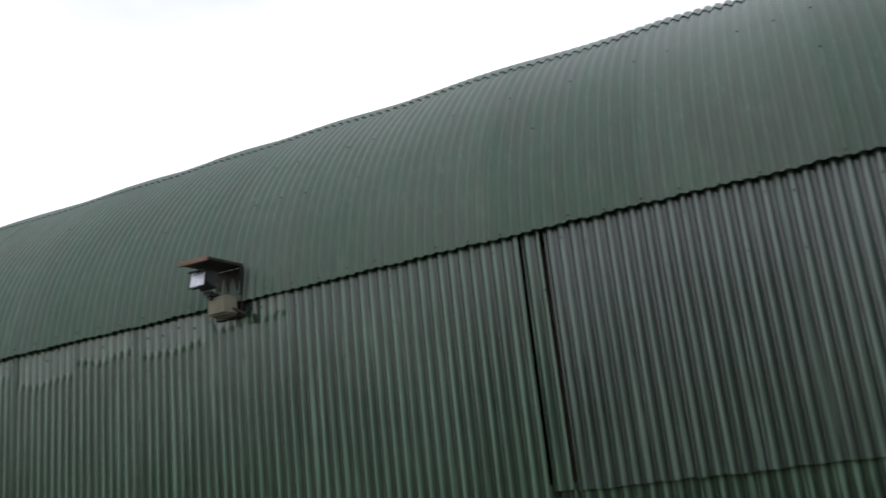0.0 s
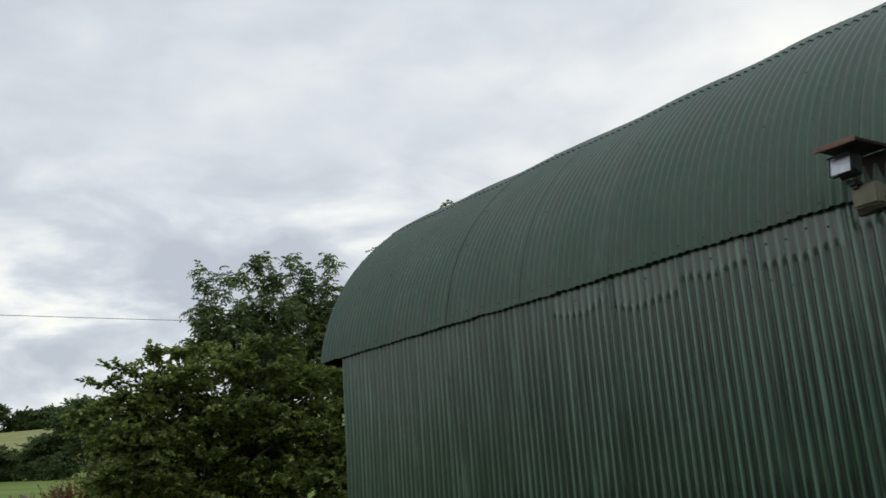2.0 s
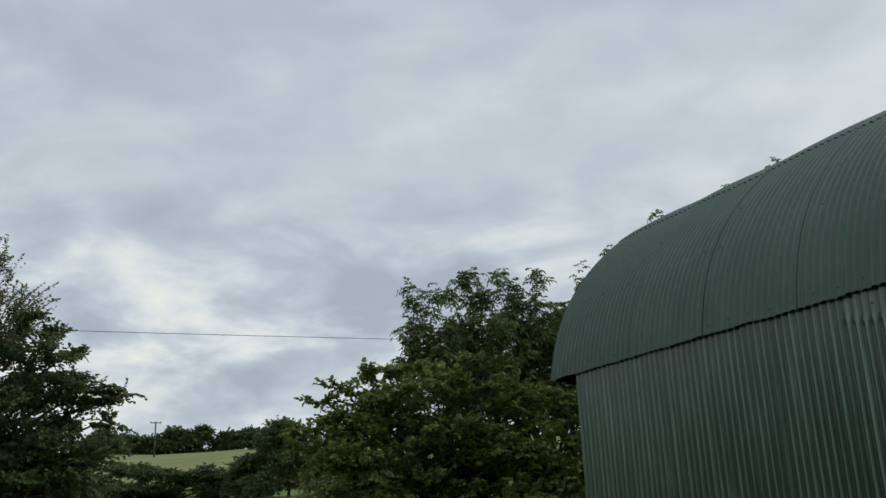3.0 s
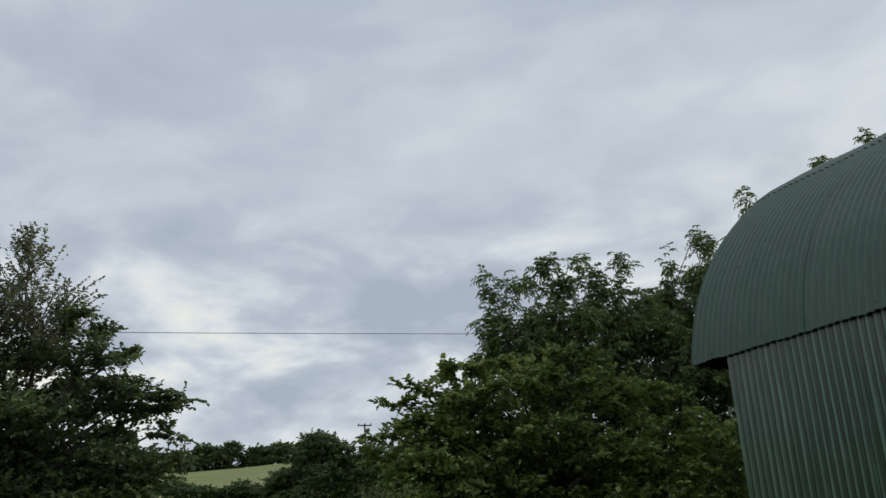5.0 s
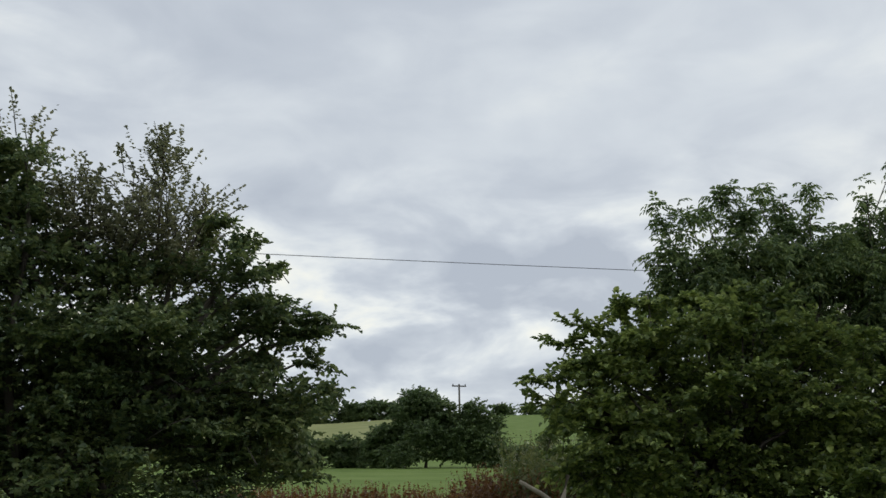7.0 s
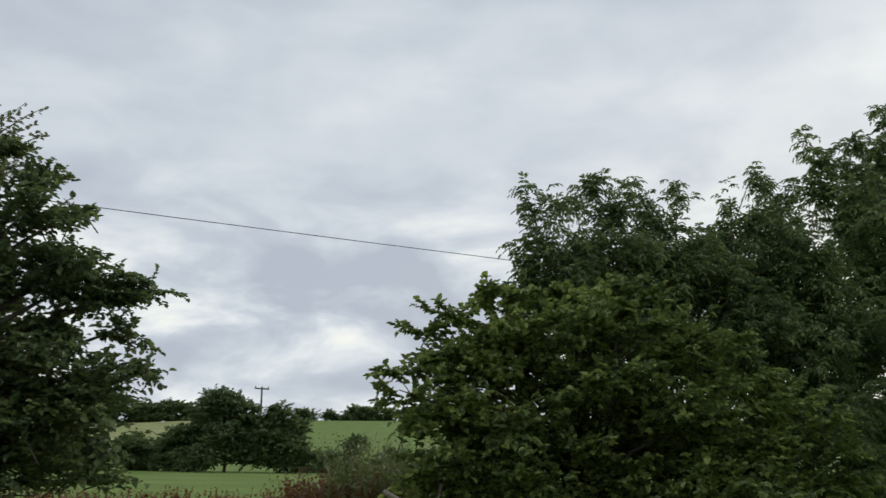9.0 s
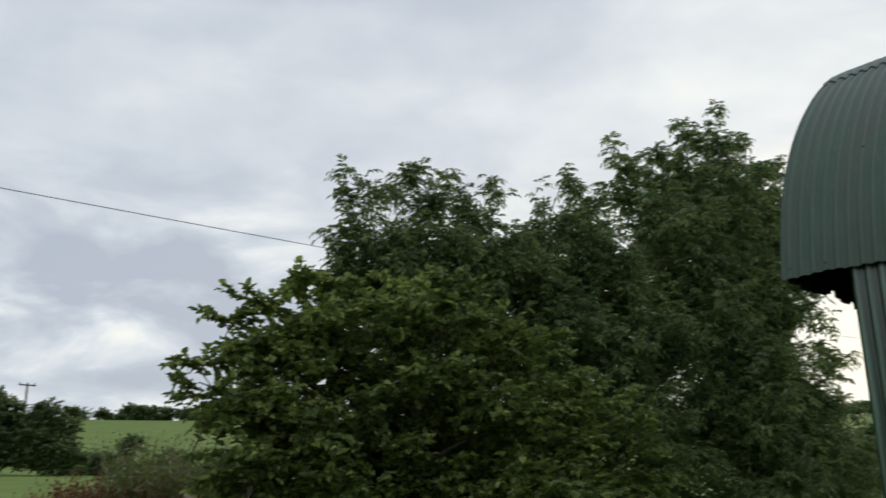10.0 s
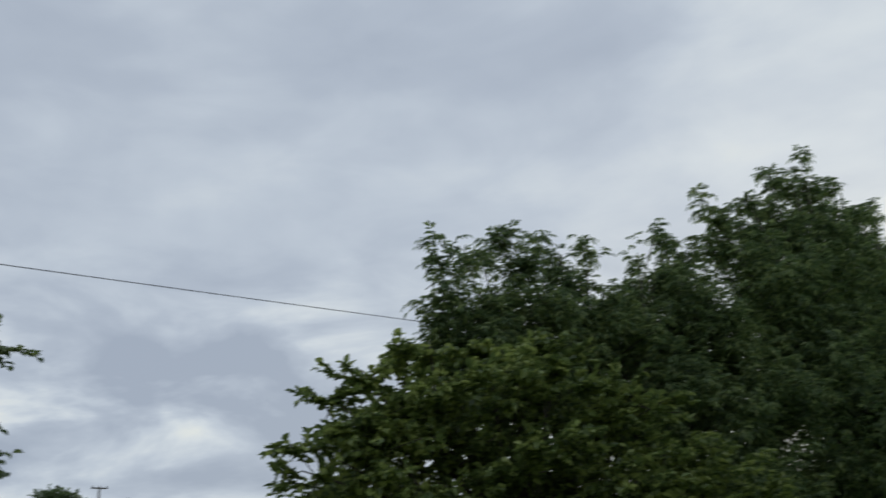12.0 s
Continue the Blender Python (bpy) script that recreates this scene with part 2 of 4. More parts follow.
# ---- mesh helpers ----
def mesh_object(name, verts, faces, material, parent=None, smooth=False, label=""):
    me = bpy.data.meshes.new(name)
    me.from_pydata([tuple(v) for v in verts] if not isinstance(verts, np.ndarray) else verts.tolist(), [], faces if not isinstance(faces, np.ndarray) else faces.tolist())
    me.materials.append(material)
    if smooth:
        me.polygons.foreach_set("use_smooth", [True] * len(me.polygons))
    ob = new(name, me)
    ob.parent = parent
    return tagged(ob, label) if label else ob


def part(name, bm, material, parent, label=""):
    me = bpy.data.meshes.new(name)
    bm.to_mesh(me)
    bm.free()
    me.materials.append(material)
    ob = new(name, me)
    ob.parent = parent
    return tagged(ob, label) if label else ob


def box(size, at=(0, 0, 0), bevel=0.0, turn=None):
    bm = bmesh.new()
    bmesh.ops.create_cube(bm, size=1.0)
    bmesh.ops.scale(bm, vec=size, verts=bm.verts)
    if bevel:
        bmesh.ops.bevel(bm, geom=bm.edges, offset=bevel, segments=2, affect="EDGES")
    m = Matrix.Translation(at) @ (turn if turn else Matrix())
    bmesh.ops.transform(bm, matrix=m, verts=bm.verts)
    return bm


def tube_arrays(points, radii, sides=6):
    """A tapered tube along points: vertices and faces."""
    pts = [Vector(p) for p in points]
    vs, fs = [], []
    for i, p in enumerate(pts):
        d = (pts[min(i + 1, len(pts) - 1)] - pts[max(i - 1, 0)]).normalized()
        a = d.orthogonal().normalized() if abs(d.z) > 0.9 else Vector((0, 0, 1)).cross(d).normalized()
        b = d.cross(a)
        for k in range(sides):
            w = 2 * math.pi * k / sides
            vs.append(p + (a * math.cos(w) + b * math.sin(w)) * radii[i])
    for i in range(len(pts) - 1):
        for k in range(sides):
            k2 = (k + 1) % sides
            fs.append((i * sides + k, i * sides + k2, (i + 1) * sides + k2, (i + 1) * sides + k))
    fs.append(tuple(range(sides))[::-1])
    fs.append(tuple(range((len(pts) - 1) * sides, len(pts) * sides)))
    return vs, fs


def join_arrays(chunks):
    vs, fs = [], []
    for v, f in chunks:
        o = len(vs)
        vs += v
        fs += [tuple(i + o for i in q) for q in f]
    return vs, fs


def tube(name, points, radii, material, parent=None, sides=8, label=""):
    v, f = tube_arrays(points, radii, sides)
    return mesh_object(name, v, f, material, parent, True, label)


def thing(name, at, label, category, group="", kind=""):
    return tagged(_place(new(name), at), label, category, group, kind)


def _place(ob, at):
    ob.location = at
    return ob


# ---- the lie of the land ----
RISE = ((0, 0.0), (4, 0.12), (7.5, 0.42), (11, 0.8), (14, 1.05), (18, 1.35), (30, 2.2), (70, 4.45), (100, 6.3), (160, 12.0), (330, 33.0), (420, 36.0), (700, 30.0), (2500, 20.0))


def height(x, y):
    u = math.sqrt(max(0, -6.5 - x) ** 2 + max(0, y - 13) ** 2 + max(0, x - 14) ** 2 + max(0, -y - 12) ** 2)
    z = float(np.interp(u, [r[0] for r in RISE], [r[1] for r in RISE]))
    far = min(1.0, u / 60)
    az = math.degrees(math.atan2(y, -x - 6))
    dip = 1.0 - 0.10 * min(1.0, u / 200) * math.exp(-((az - 8) / 7.0) ** 2) - 0.10 * min(1, u / 150) * math.exp(-((az - 75) / 22.0) ** 2)
    return z * dip + far * 0.35 * noise.noise((x * 0.02, y * 0.02, 0))


def build_ground():
    rings = [0, 3, 6, 9, 12, 15, 18, 22, 27, 33, 40, 50, 62, 78, 95, 115, 140, 170, 205, 245, 290, 330, 360, 400, 460, 560, 800, 1400, 2500]
    seg = 120
    verts, faces = [(-6, 0, height(-6, 0))], []
    for r in rings[1:]:
        for k in range(seg):
            a = 2 * math.pi * k / seg
            x, y = -6 + r * math.cos(a), r * math.sin(a)
            verts.append((x, y, height(x, y)))
    for k in range(seg):
        faces.append((0, 1 + k, 1 + (k + 1) % seg))
    for i in range(len(rings) - 2):
        for k in range(seg):
            a, b = 1 + i * seg + k, 1 + i * seg + (k + 1) % seg
            faces.append((a, a + seg, b + seg, b))
    g = mesh_object("ground", verts, faces, M_GROUND, None, True)
    g.data.materials.append(M_STUBBLE)
    for p in g.data.polygons:
        c = p.center
        az = math.degrees(math.atan2(c.y, -c.x - 6))
        r = math.hypot(c.x + 6, c.y)
        if r > 150 and -40 < az < 17:
            p.material_index = 1
    tagged(g, "rising green pasture with a gravel yard by the barn", "ground", kind="structure")


build_ground()

# ---- the barn ----
WALL_Y, WALL_END, ROOF_END, EAST = 5.28, -10.52, -10.93, 4.2
RC_Y, RC_Z, RR = 7.775, 2.767, 2.573
rng = np.random.default_rng(7)


def sheet_arrays(xs, rows_of, thick=0.0025, deep=DEPTH):
    """A corrugated sheet. xs: places along the wall; rows_of(x): list of (point, outward normal) up the sheet."""
    front, back = [], []
    for x in xs:
        w = deep * math.cos(2 * math.pi * x / PITCH)
        for p, nrm in rows_of(x):
            front.append(p + nrm * w)
            back.append(p + nrm * (w - thick))
    nr = len(front) // len(xs)
    n = len(front)
    faces = []
    for i in range(len(xs) - 1):
        for j in range(nr - 1):
            a, b, c, d = i * nr + j, (i + 1) * nr + j, (i + 1) * nr + j + 1, i * nr + j + 1
            faces.append((a, b, c, d))
            faces.append((n + a, n + d, n + c, n + b))
    both_sides = front + back
    rim = [[i * nr for i in range(len(xs))], [i * nr + nr - 1 for i in range(len(xs))], list(range(nr)), list(range(n - nr, n))]
    verts = list(both_sides)
    for line in rim:                      # cut edges, with vertices of their own so that they stay crisp
        o = len(verts)
        verts += [both_sides[q] for q in line] + [both_sides[n + q] for q in line]
        m = len(line)
        faces += [(o + q, o + m + q, o + m + q + 1, o + q + 1) for q in range(m - 1)]
    return verts, faces


def wall_sheet(parent, x0, x1, z0, z1, y, material, lean=0.0, ragged=0.0, crushed=None, name="sheet"):
    xs = np.arange(x0, x1 + 1e-6, PITCH / 8)
    seed = rng.uniform(0, 50)
    tiers = sorted({z0, z1, *(z for z in (0.5, 1.0, 1.4, 1.8, 2.2, 2.5, *(2.66 + 0.022 * i for i in range(21))) if z0 < z < z1)})

    def rows_of(x):
        out = []
        dz = ragged * noise.noise((x * 9, seed, 0))
        ridge = round(x / PITCH)
        cut = crushed[2] + 0.07 * noise.noise((ridge * 0.23, 5.0, 0.0)) + 0.03 * noise.noise((ridge * 1.7, 9.0, 0.0)) if crushed else 9
        for j, z in enumerate(tiers):
            bow = 0.006 * noise.noise((x * 1.1 + seed, z * 0.9, 2.0))
            nrm = Vector((0, -1, 0))
            k = 1.0
            if crushed and crushed[0] < x < crushed[1] and z > cut:
                k = 1.0 - 0.8 * min(1.0, (z - cut) / 0.04)
            out.append((Vector((x, y - lean * (x - x0) + bow, z + (dz if j == 0 else 0))), nrm * k))
        return out
    v, f = sheet_arrays(xs, rows_of)
    return mesh_object(name, v, f, material, parent, True)


wall_south = tagged(new("wall_south"), "long barn wall of dark green painted corrugated sheets", "wall", kind="structure")
step = PITCH * 9
x = WALL_END
k = 0
while x < -1.95:
    x1 = min(x + step + PITCH * 0.5, -1.88)
    flat_top = None
    if -7.7 < x < -3.9:
        # the tops are beaten flat between the laps
        flat_top = (x + 0.065, x1 - (0.03, 0.10, 0.05)[k % 3], (2.80, 2.90, 2.84, 2.93)[k % 4] + (0.07 if x > -5.2 else 0))
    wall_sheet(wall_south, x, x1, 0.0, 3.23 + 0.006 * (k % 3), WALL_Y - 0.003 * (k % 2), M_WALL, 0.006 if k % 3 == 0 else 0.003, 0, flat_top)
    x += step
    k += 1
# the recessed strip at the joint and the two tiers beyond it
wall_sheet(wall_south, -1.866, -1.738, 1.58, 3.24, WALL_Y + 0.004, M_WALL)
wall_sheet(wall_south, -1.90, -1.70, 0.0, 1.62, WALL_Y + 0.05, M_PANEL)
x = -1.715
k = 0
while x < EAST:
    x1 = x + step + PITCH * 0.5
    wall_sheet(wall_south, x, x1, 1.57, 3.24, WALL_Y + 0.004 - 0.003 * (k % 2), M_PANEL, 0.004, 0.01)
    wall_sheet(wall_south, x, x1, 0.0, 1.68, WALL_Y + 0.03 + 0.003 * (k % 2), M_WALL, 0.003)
    x += step
    k += 1
# dark timber framing behind the sheets, which shows in the joint
part("post", box((0.1, 0.1, 3.1), (-1.82, WALL_Y + 0.14, 1.55), 0.006), M_BARK, wall_south, "dark timber post behind the joint")


def bolts(parent, places, normal, r=0.007, h=0.006):
    vs, fs = [], []
    for p in places:
        nrm = normal(p) if callable(normal) else Vector(normal)
        p = Vector(p)
        v, f = tube_arrays((p - nrm * 0.004, p + nrm * h), (r, r * 0.75), 6)
        o = len(vs)
        vs += v
        fs += [tuple(i + o for i in q) for q in f]
    return mesh_object("bolt", vs, fs, M_BOLT, parent)


rb = random.Random(4)
spots = []
for i in range(150):
    xx = WALL_END + 0.1 + i * PITCH * 2
    if xx > EAST:
        break
    for z in (3.05, 2.75):
        if rb.random() < (0.55 if z > 3 else 0.28):
            spots.append((round(xx / PITCH) * PITCH, WALL_Y - 0.011, z + rb.uniform(-0.04, 0.03)))
bolts(wall_south, spots, (0, -1, 0))

roof = tagged(new("roof"), "barrel roof of curved green painted corrugated sheets", "roof", kind="structure")


def roof_point(a, x, lift=0.0):
    nrm = Vector((0, -math.cos(a), math.sin(a)))
    wob = 0.012 * noise.noise((x * 0.9, a * 1.5, 4.0)) + 0.02 * max(0, math.sin(a) - 0.5) * math.sin(x * 4.6 + 0.7 * math.sin(x * 1.3))
    s_ = min(1.0, max(0.0, (min(a, math.pi - a) - 0.3) / 0.6))
    return Vector((x, RC_Y, RC_Z)) + nrm * (RR - 0.075 * s_ * s_ * (3 - 2 * s_) + lift + wob), nrm


A0 = math.asin((3.125 - RC_Z) / RR)


def roof_sheet(x0, x1, a0, a1, lift, tiers, sprung=0.0, name="sheet"):
    xs = np.arange(x0, x1 + 1e-6, PITCH / 8)
    ragged = rng.uniform(0, 60)

    def rows_of(x):
        out = []
        for j in range(tiers):
            a = a0 + (a1 - a0) * j / (tiers - 1)
            if j == 0 and a0 == A0:
                a += 0.0185 * min(1.0, max(0.0, (x + 7) / 6)) - 0.004
            if j == 0:
                a += 0.004 * noise.noise((x * 7, ragged, 0))
            out.append(roof_point(a, x, lift + sprung * max(0.0, (x - x1 + 0.16) / 0.16) ** 2))
        return out
    v, f = sheet_arrays(xs, rows_of, 0.003, 0.0108)
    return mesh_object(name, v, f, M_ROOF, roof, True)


x = ROOF_END
k = 0
ROOF_STEP = PITCH * 14
while x < EAST:
    wide = 1.375 if k == 0 else ROOF_STEP
    x1 = x + wide + PITCH * 0.5
    # the end sheets have sprung at their laps, the rest lie close
    odd = 0.0015 * (k % 2)
    sprung = (0.010, 0.008, 0.009, 0.002)[k] if k < 4 else 0.0
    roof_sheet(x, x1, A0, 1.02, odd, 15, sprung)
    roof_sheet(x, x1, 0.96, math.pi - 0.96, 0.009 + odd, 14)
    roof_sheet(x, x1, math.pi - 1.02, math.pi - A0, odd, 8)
    x += wide
    k += 1
ROOF_EAST = x
spots = []
for i in range(int((ROOF_EAST - ROOF_END) / (PITCH * 3))):
    xx = round((ROOF_END + 0.05 + i * PITCH * 3) / PITCH) * PITCH
    for a in (A0 + 0.022, A0 + 0.33, 0.66, 0.985, 1.3):
        if rb.random() < (0.9 if a < A0 + 0.1 else 0.35):
            p, nrm = roof_point(a + rb.uniform(-0.006, 0.006), xx, 0.011)
            spots.append(tuple(p))
bolts(roof, spots, lambda p: Vector((0, p[1] - RC_Y, p[2] - RC_Z)).normalized())

# west gable: the ragged sheet under the overhang, and the wall that closes the end
gable = tagged(new("wall_west"), "corrugated barn end wall under the overhanging roof", "wall", kind="structure")


def gable_wall(x, z_low, ragged, material, name, y0=None):
    ys = np.arange(RC_Y - RR + 0.075 if y0 is None else y0, RC_Y + RR - 0.075, PITCH / 4)
    vs = []
    for side in (0, 0.004):
        for y in ys:
            w = DEPTH * math.cos(2 * math.pi * y / PITCH)
            dy = abs(y - RC_Y)
            top = RC_Z + math.sqrt(max(0.0, (RR - 0.035 - 0.075 * min(1.0, max(0.0, (2.5 - dy) / 0.5))) ** 2 - dy * dy))
            zl = z_low + ragged * (noise.noise((y * 5, 3, 1)) + 0.6 * noise.noise((y * 17, 8, 1)))
            vs += [(x + w + side, y, min(zl, top - 0.01) if z_low > 1 else 0.0), (x + w + side, y, top)]
    n = len(ys)
    fs = []
    for s in (0, 1):
        for i in range(n - 1):
            a = s * 2 * n + 2 * i
            fs.append((a, a + 1, a + 3, a + 2))
    for i in range(n - 1):
        for e in (0, 1):
            a = 2 * i + e
            fs.append((a, a + 2, a + 2 + 2 * n, a + 2 * n))
    return mesh_object(name, vs, fs, material, gable, True)


gable_wall(ROOF_END + 0.03, 3.09, 0.055, M_GABLE, "overhang_sheet")
gable_wall(WALL_END + 0.02, 0.0, 0.0, M_GABLE, "end_sheet", 5.30)
wall_north = tagged(new("wall_north"), "corrugated rear wall of the barn", "wall", kind="structure")
part("cladding", box((EAST - WALL_END, 0.03, 3.2), ((EAST + WALL_END) / 2, RC_Y + RR - 0.05, 1.6)), M_WALL, wall_north)
wall_east = tagged(new("wall_east"), "corrugated end wall of the barn", "wall", kind="structure")
part("cladding", box((0.03, 2 * RR - 0.12, 3.1), (EAST - 0.03, RC_Y, 1.55)), M_WALL, wall_east)


# ---- added plain walls behind the camera, closing the place and darkening the barn wall ----
M_UNSEEN_WALL = surface("unseen_wall_grey", [(0.3, (0.05, 0.05, 0.046)), (0.7, (0.10, 0.098, 0.09))], (1.2, 1.2, 1.2), 0.9, 0, 0.4)
for nm, size, at in (("yard_wall_south", (13.0, 0.3, 5.2), (3.5, -5.2, 2.6)), ("yard_wall_east", (0.3, 10.8, 6.0), (9.85, 0.35, 3.0))):
    w_ = part(nm, box(size, at, 0.02), M_UNSEEN_WALL, None)
    tagged(w_, "added unseen plain grey wall that closes the yard and darkens the barn reflections", "wall", kind="structure")


# ---- floodlight under its little hood ----
def floodlight(at):
    f = thing("floodlight", at, "silver floodlight under a dark wooden hood on the barn", "floodlight")
    tilt = Matrix.Rotation(radians(3), 4, "X")
    part("hood", box((0.25, 0.40, 0.022), (0.04, -0.10, 0.30), 0.004, tilt), M_HOOD, f, "dark stained hood board")
    part("hood_edge", box((0.26, 0.018, 0.034), (0.04, -0.305, 0.285), 0.004, tilt), M_HOODEDGE, f, "pale worn front edge of the hood")
    part("side_board", box((0.014, 0.05, 0.34), (0.157, 0.085, 0.13), 0.004), M_BLACK, f)
    part("back_board", box((0.26, 0.02, 0.36), (0.03, 0.1, 0.11), 0.004), M_HOOD, f)
    bm = bmesh.new()
    bmesh.ops.create_cone(bm, cap_ends=True, segments=4, radius1=0.10, radius2=0.06, depth=0.12)
    turn = Matrix.Translation((0.02, -0.165, 0.19)) @ Matrix.Rotation(radians(76), 4, "X") @ Matrix.Rotation(radians(45), 4, "Z")
    bmesh.ops.bevel(bm, geom=bm.edges, offset=0.008, segments=2, affect="EDGES")
    bmesh.ops.transform(bm, matrix=turn, verts=bm.verts)
    housing = part("housing", bm, M_BLACK, f)
    face = Matrix.Rotation(radians(-14), 4, "X")
    part("reflector", box((0.128, 0.008, 0.108), (0.02, -0.236, 0.172), 0.003, face), M_SILVER, housing, "silver lamp face")
    for dx in (-0.067, 0.067):
        part("rim", box((0.008, 0.016, 0.122), (0.02 + dx, -0.236, 0.172), 0.002, face), M_BLACK, housing)
    for dz in (-0.057, 0.057):
        part("rim", box((0.142, 0.016, 0.008), (0.02, -0.236 - dz * 0.24, 0.172 + dz), 0.002, face), M_BLACK, housing)
    part("sensor", box((0.07, 0.08, 0.06), (0.02, -0.10, 0.075), 0.02), M_BLACK, f, "black motion sensor")
    part("bracket", box((0.03, 0.18, 0.025), (-0.02, -0.03, 0.10), 0.004), M_BLACK, f)
    part("junction_box", box((0.17, 0.13, 0.14), (0.055, -0.02, 0.0), 0.012), M_CREAM, f, "stained cream junction box")
    part("box_lid", box((0.15, 0.012, 0.12), (0.055, -0.088, 0.0), 0.004), M_CREAM, f)
    tube("cable", [(0.13, -0.02, -0.02), (0.19, 0.05, -0.06), (0.21, 0.10, -0.02), (0.215, 0.11, 0.09)], [0.008] * 4, M_BLACK, f)
    part("hook", box((0.015, 0.03, 0.07), (0.235, 0.11, -0.10), 0.004), M_BLACK, f)
    return f


floodlight((-4.17, WALL_Y - 0.115, 3.10))


# ---- trees ----
def shoots(clumps, per_m2, length, seed, rise=0.35, flat=0.35):
    """Twig starts, ways and lengths spread through the clumps (x, y, z, rx, ry, rz)."""
    g = np.random.default_rng(seed)
    starts, ways, lens = [], [], []
    for cx, cy, cz, rx, ry, rz in clumps:
        area = 4.2 * (rx * ry + ry * rz + rx * rz)
        n = max(6, int(area * per_m2))
        c, r = np.array((cx, cy, cz)), np.array((rx, ry, rz))
        # branch ends: flat tiers of shoots that share one way, with gaps between them, and a thin filling inside
        ns = max(3, int(area / 0.30))
        sd = g.normal(size=(ns, 3))
        sd /= np.linalg.norm(sd, axis=1)[:, None]
        lump = np.array([1 + 0.3 * noise.noise((q[0] * 2.4 + cx, q[1] * 2.4 + cy, q[2] * 2.4 + cz)) for q in sd])
        centre = c + sd * r * (lump * g.uniform(0.55, 0.95, ns))[:, None]
        size = np.minimum(0.34, 0.5 * r.mean()) * g.uniform(0.6, 1.4, ns)
        lead = sd * np.array((1, 1, 0.35)) + g.normal(scale=0.25, size=(ns, 3)) + np.array((0, 0, rise))
        k = g.integers(0, ns, n)
        d = g.normal(size=(n, 3))
        d /= np.linalg.norm(d, axis=1)[:, None]
        tip = centre[k] + d * (size[k] * g.random(n) ** 0.5)[:, None] * np.array((1, 1, flat))
        way_ = lead[k] + d * np.array((0.5, 0.5, 0.25))
        inner = g.random(n) < 0.16
        tip[inner] = (c + d * r * (0.2 + 0.55 * g.random(n))[:, None])[inner]
        w = way_ + g.normal(scale=0.16, size=(n, 3))
        w /= np.linalg.norm(w, axis=1)[:, None]
        ln = length * g.uniform(0.55, 1.3, n)
        long = g.random(n) < 0.035
        ln[long] *= 1.65
        starts.append(tip - w * ln[:, None] * 0.6)
        ways.append(w)
        lens.append(ln)
    return np.concatenate(starts), np.concatenate(ways), np.concatenate(lens), g


def leaf_cloud(p, d, nrm, ln, wd, fold=0.25):
    """Folded pointed leaves: base p, way d, face normal nrm."""
    side = np.cross(d, nrm)
    side /= np.linalg.norm(side, axis=1)[:, None] + 1e-9
    up = np.cross(side, d)
    lift = up * (wd * fold)[:, None]
    low_, high_ = p + d * (ln * 0.28)[:, None] + lift, p + d * (ln * 0.68)[:, None] + lift * 0.6
    sl, sh = side * (wd * 0.47)[:, None], side * (wd * 0.40)[:, None]
    tip = p + d * ln[:, None] - up * (ln * 0.14)[:, None]
    n = len(p)
    v = np.empty((n, 6, 3))
    for q, at in enumerate((p, low_ + sl, high_ + sh, tip, high_ - sh, low_ - sl)):
        v[:, q] = at
    i = np.arange(n) * 6
    f = np.empty((n, 2, 4), int)      # two halves, folded along the midrib
    f[:, 0] = np.stack((i, i + 1, i + 2, i + 3), 1)
    f[:, 1] = np.stack((i, i + 3, i + 4, i + 5), 1)
    return v.reshape(-1, 3), f.reshape(-1, 4)


def simple_crown(clumps, per_m2, shoot_len, leaves, leaf_len, leaf_wide, seed, rise=0.3, flat=0.35):
    """Shoots with leaves set alternately on both sides, their faces turned to the sky."""
    s, w, ln, g = shoots(clumps, per_m2, shoot_len, seed, rise, flat)
    n = len(s)
    t = np.tile(np.linspace(0.12, 1.0, leaves), (n, 1)) + g.uniform(-0.04, 0.04, (n, leaves))
    p = s[:, None] + w[:, None] * (t * ln[:, None])[..., None]
    p[..., 2] -= (t ** 2) * ln[:, None] * 0.15
    side = np.cross(w, np.array((0, 0, 1.0)))
    side /= np.linalg.norm(side, axis=1)[:, None] + 1e-9
    hand = np.where(np.arange(leaves) % 2, 1.0, -1.0)[None, :, None] * np.linspace(1.0, 0.25, leaves)[None, :, None]
    d = w[:, None] * 0.6 + side[:, None] * hand * 0.9 + g.normal(scale=0.28, size=(n, leaves, 3))
    d[..., 2] -= 0.18
    d /= np.linalg.norm(d, axis=2)[..., None]
    nr = g.normal(scale=0.36, size=(n, leaves, 3)) + np.array((0, 0, 1.0)) + w[:, None] * 0.2
    m = n * leaves
    size = g.uniform(0.6, 1.3, m)
    return leaf_cloud(p.reshape(m, 3), d.reshape(m, 3), nr.reshape(m, 3), leaf_len * size, leaf_wide * size), (s, w, ln)


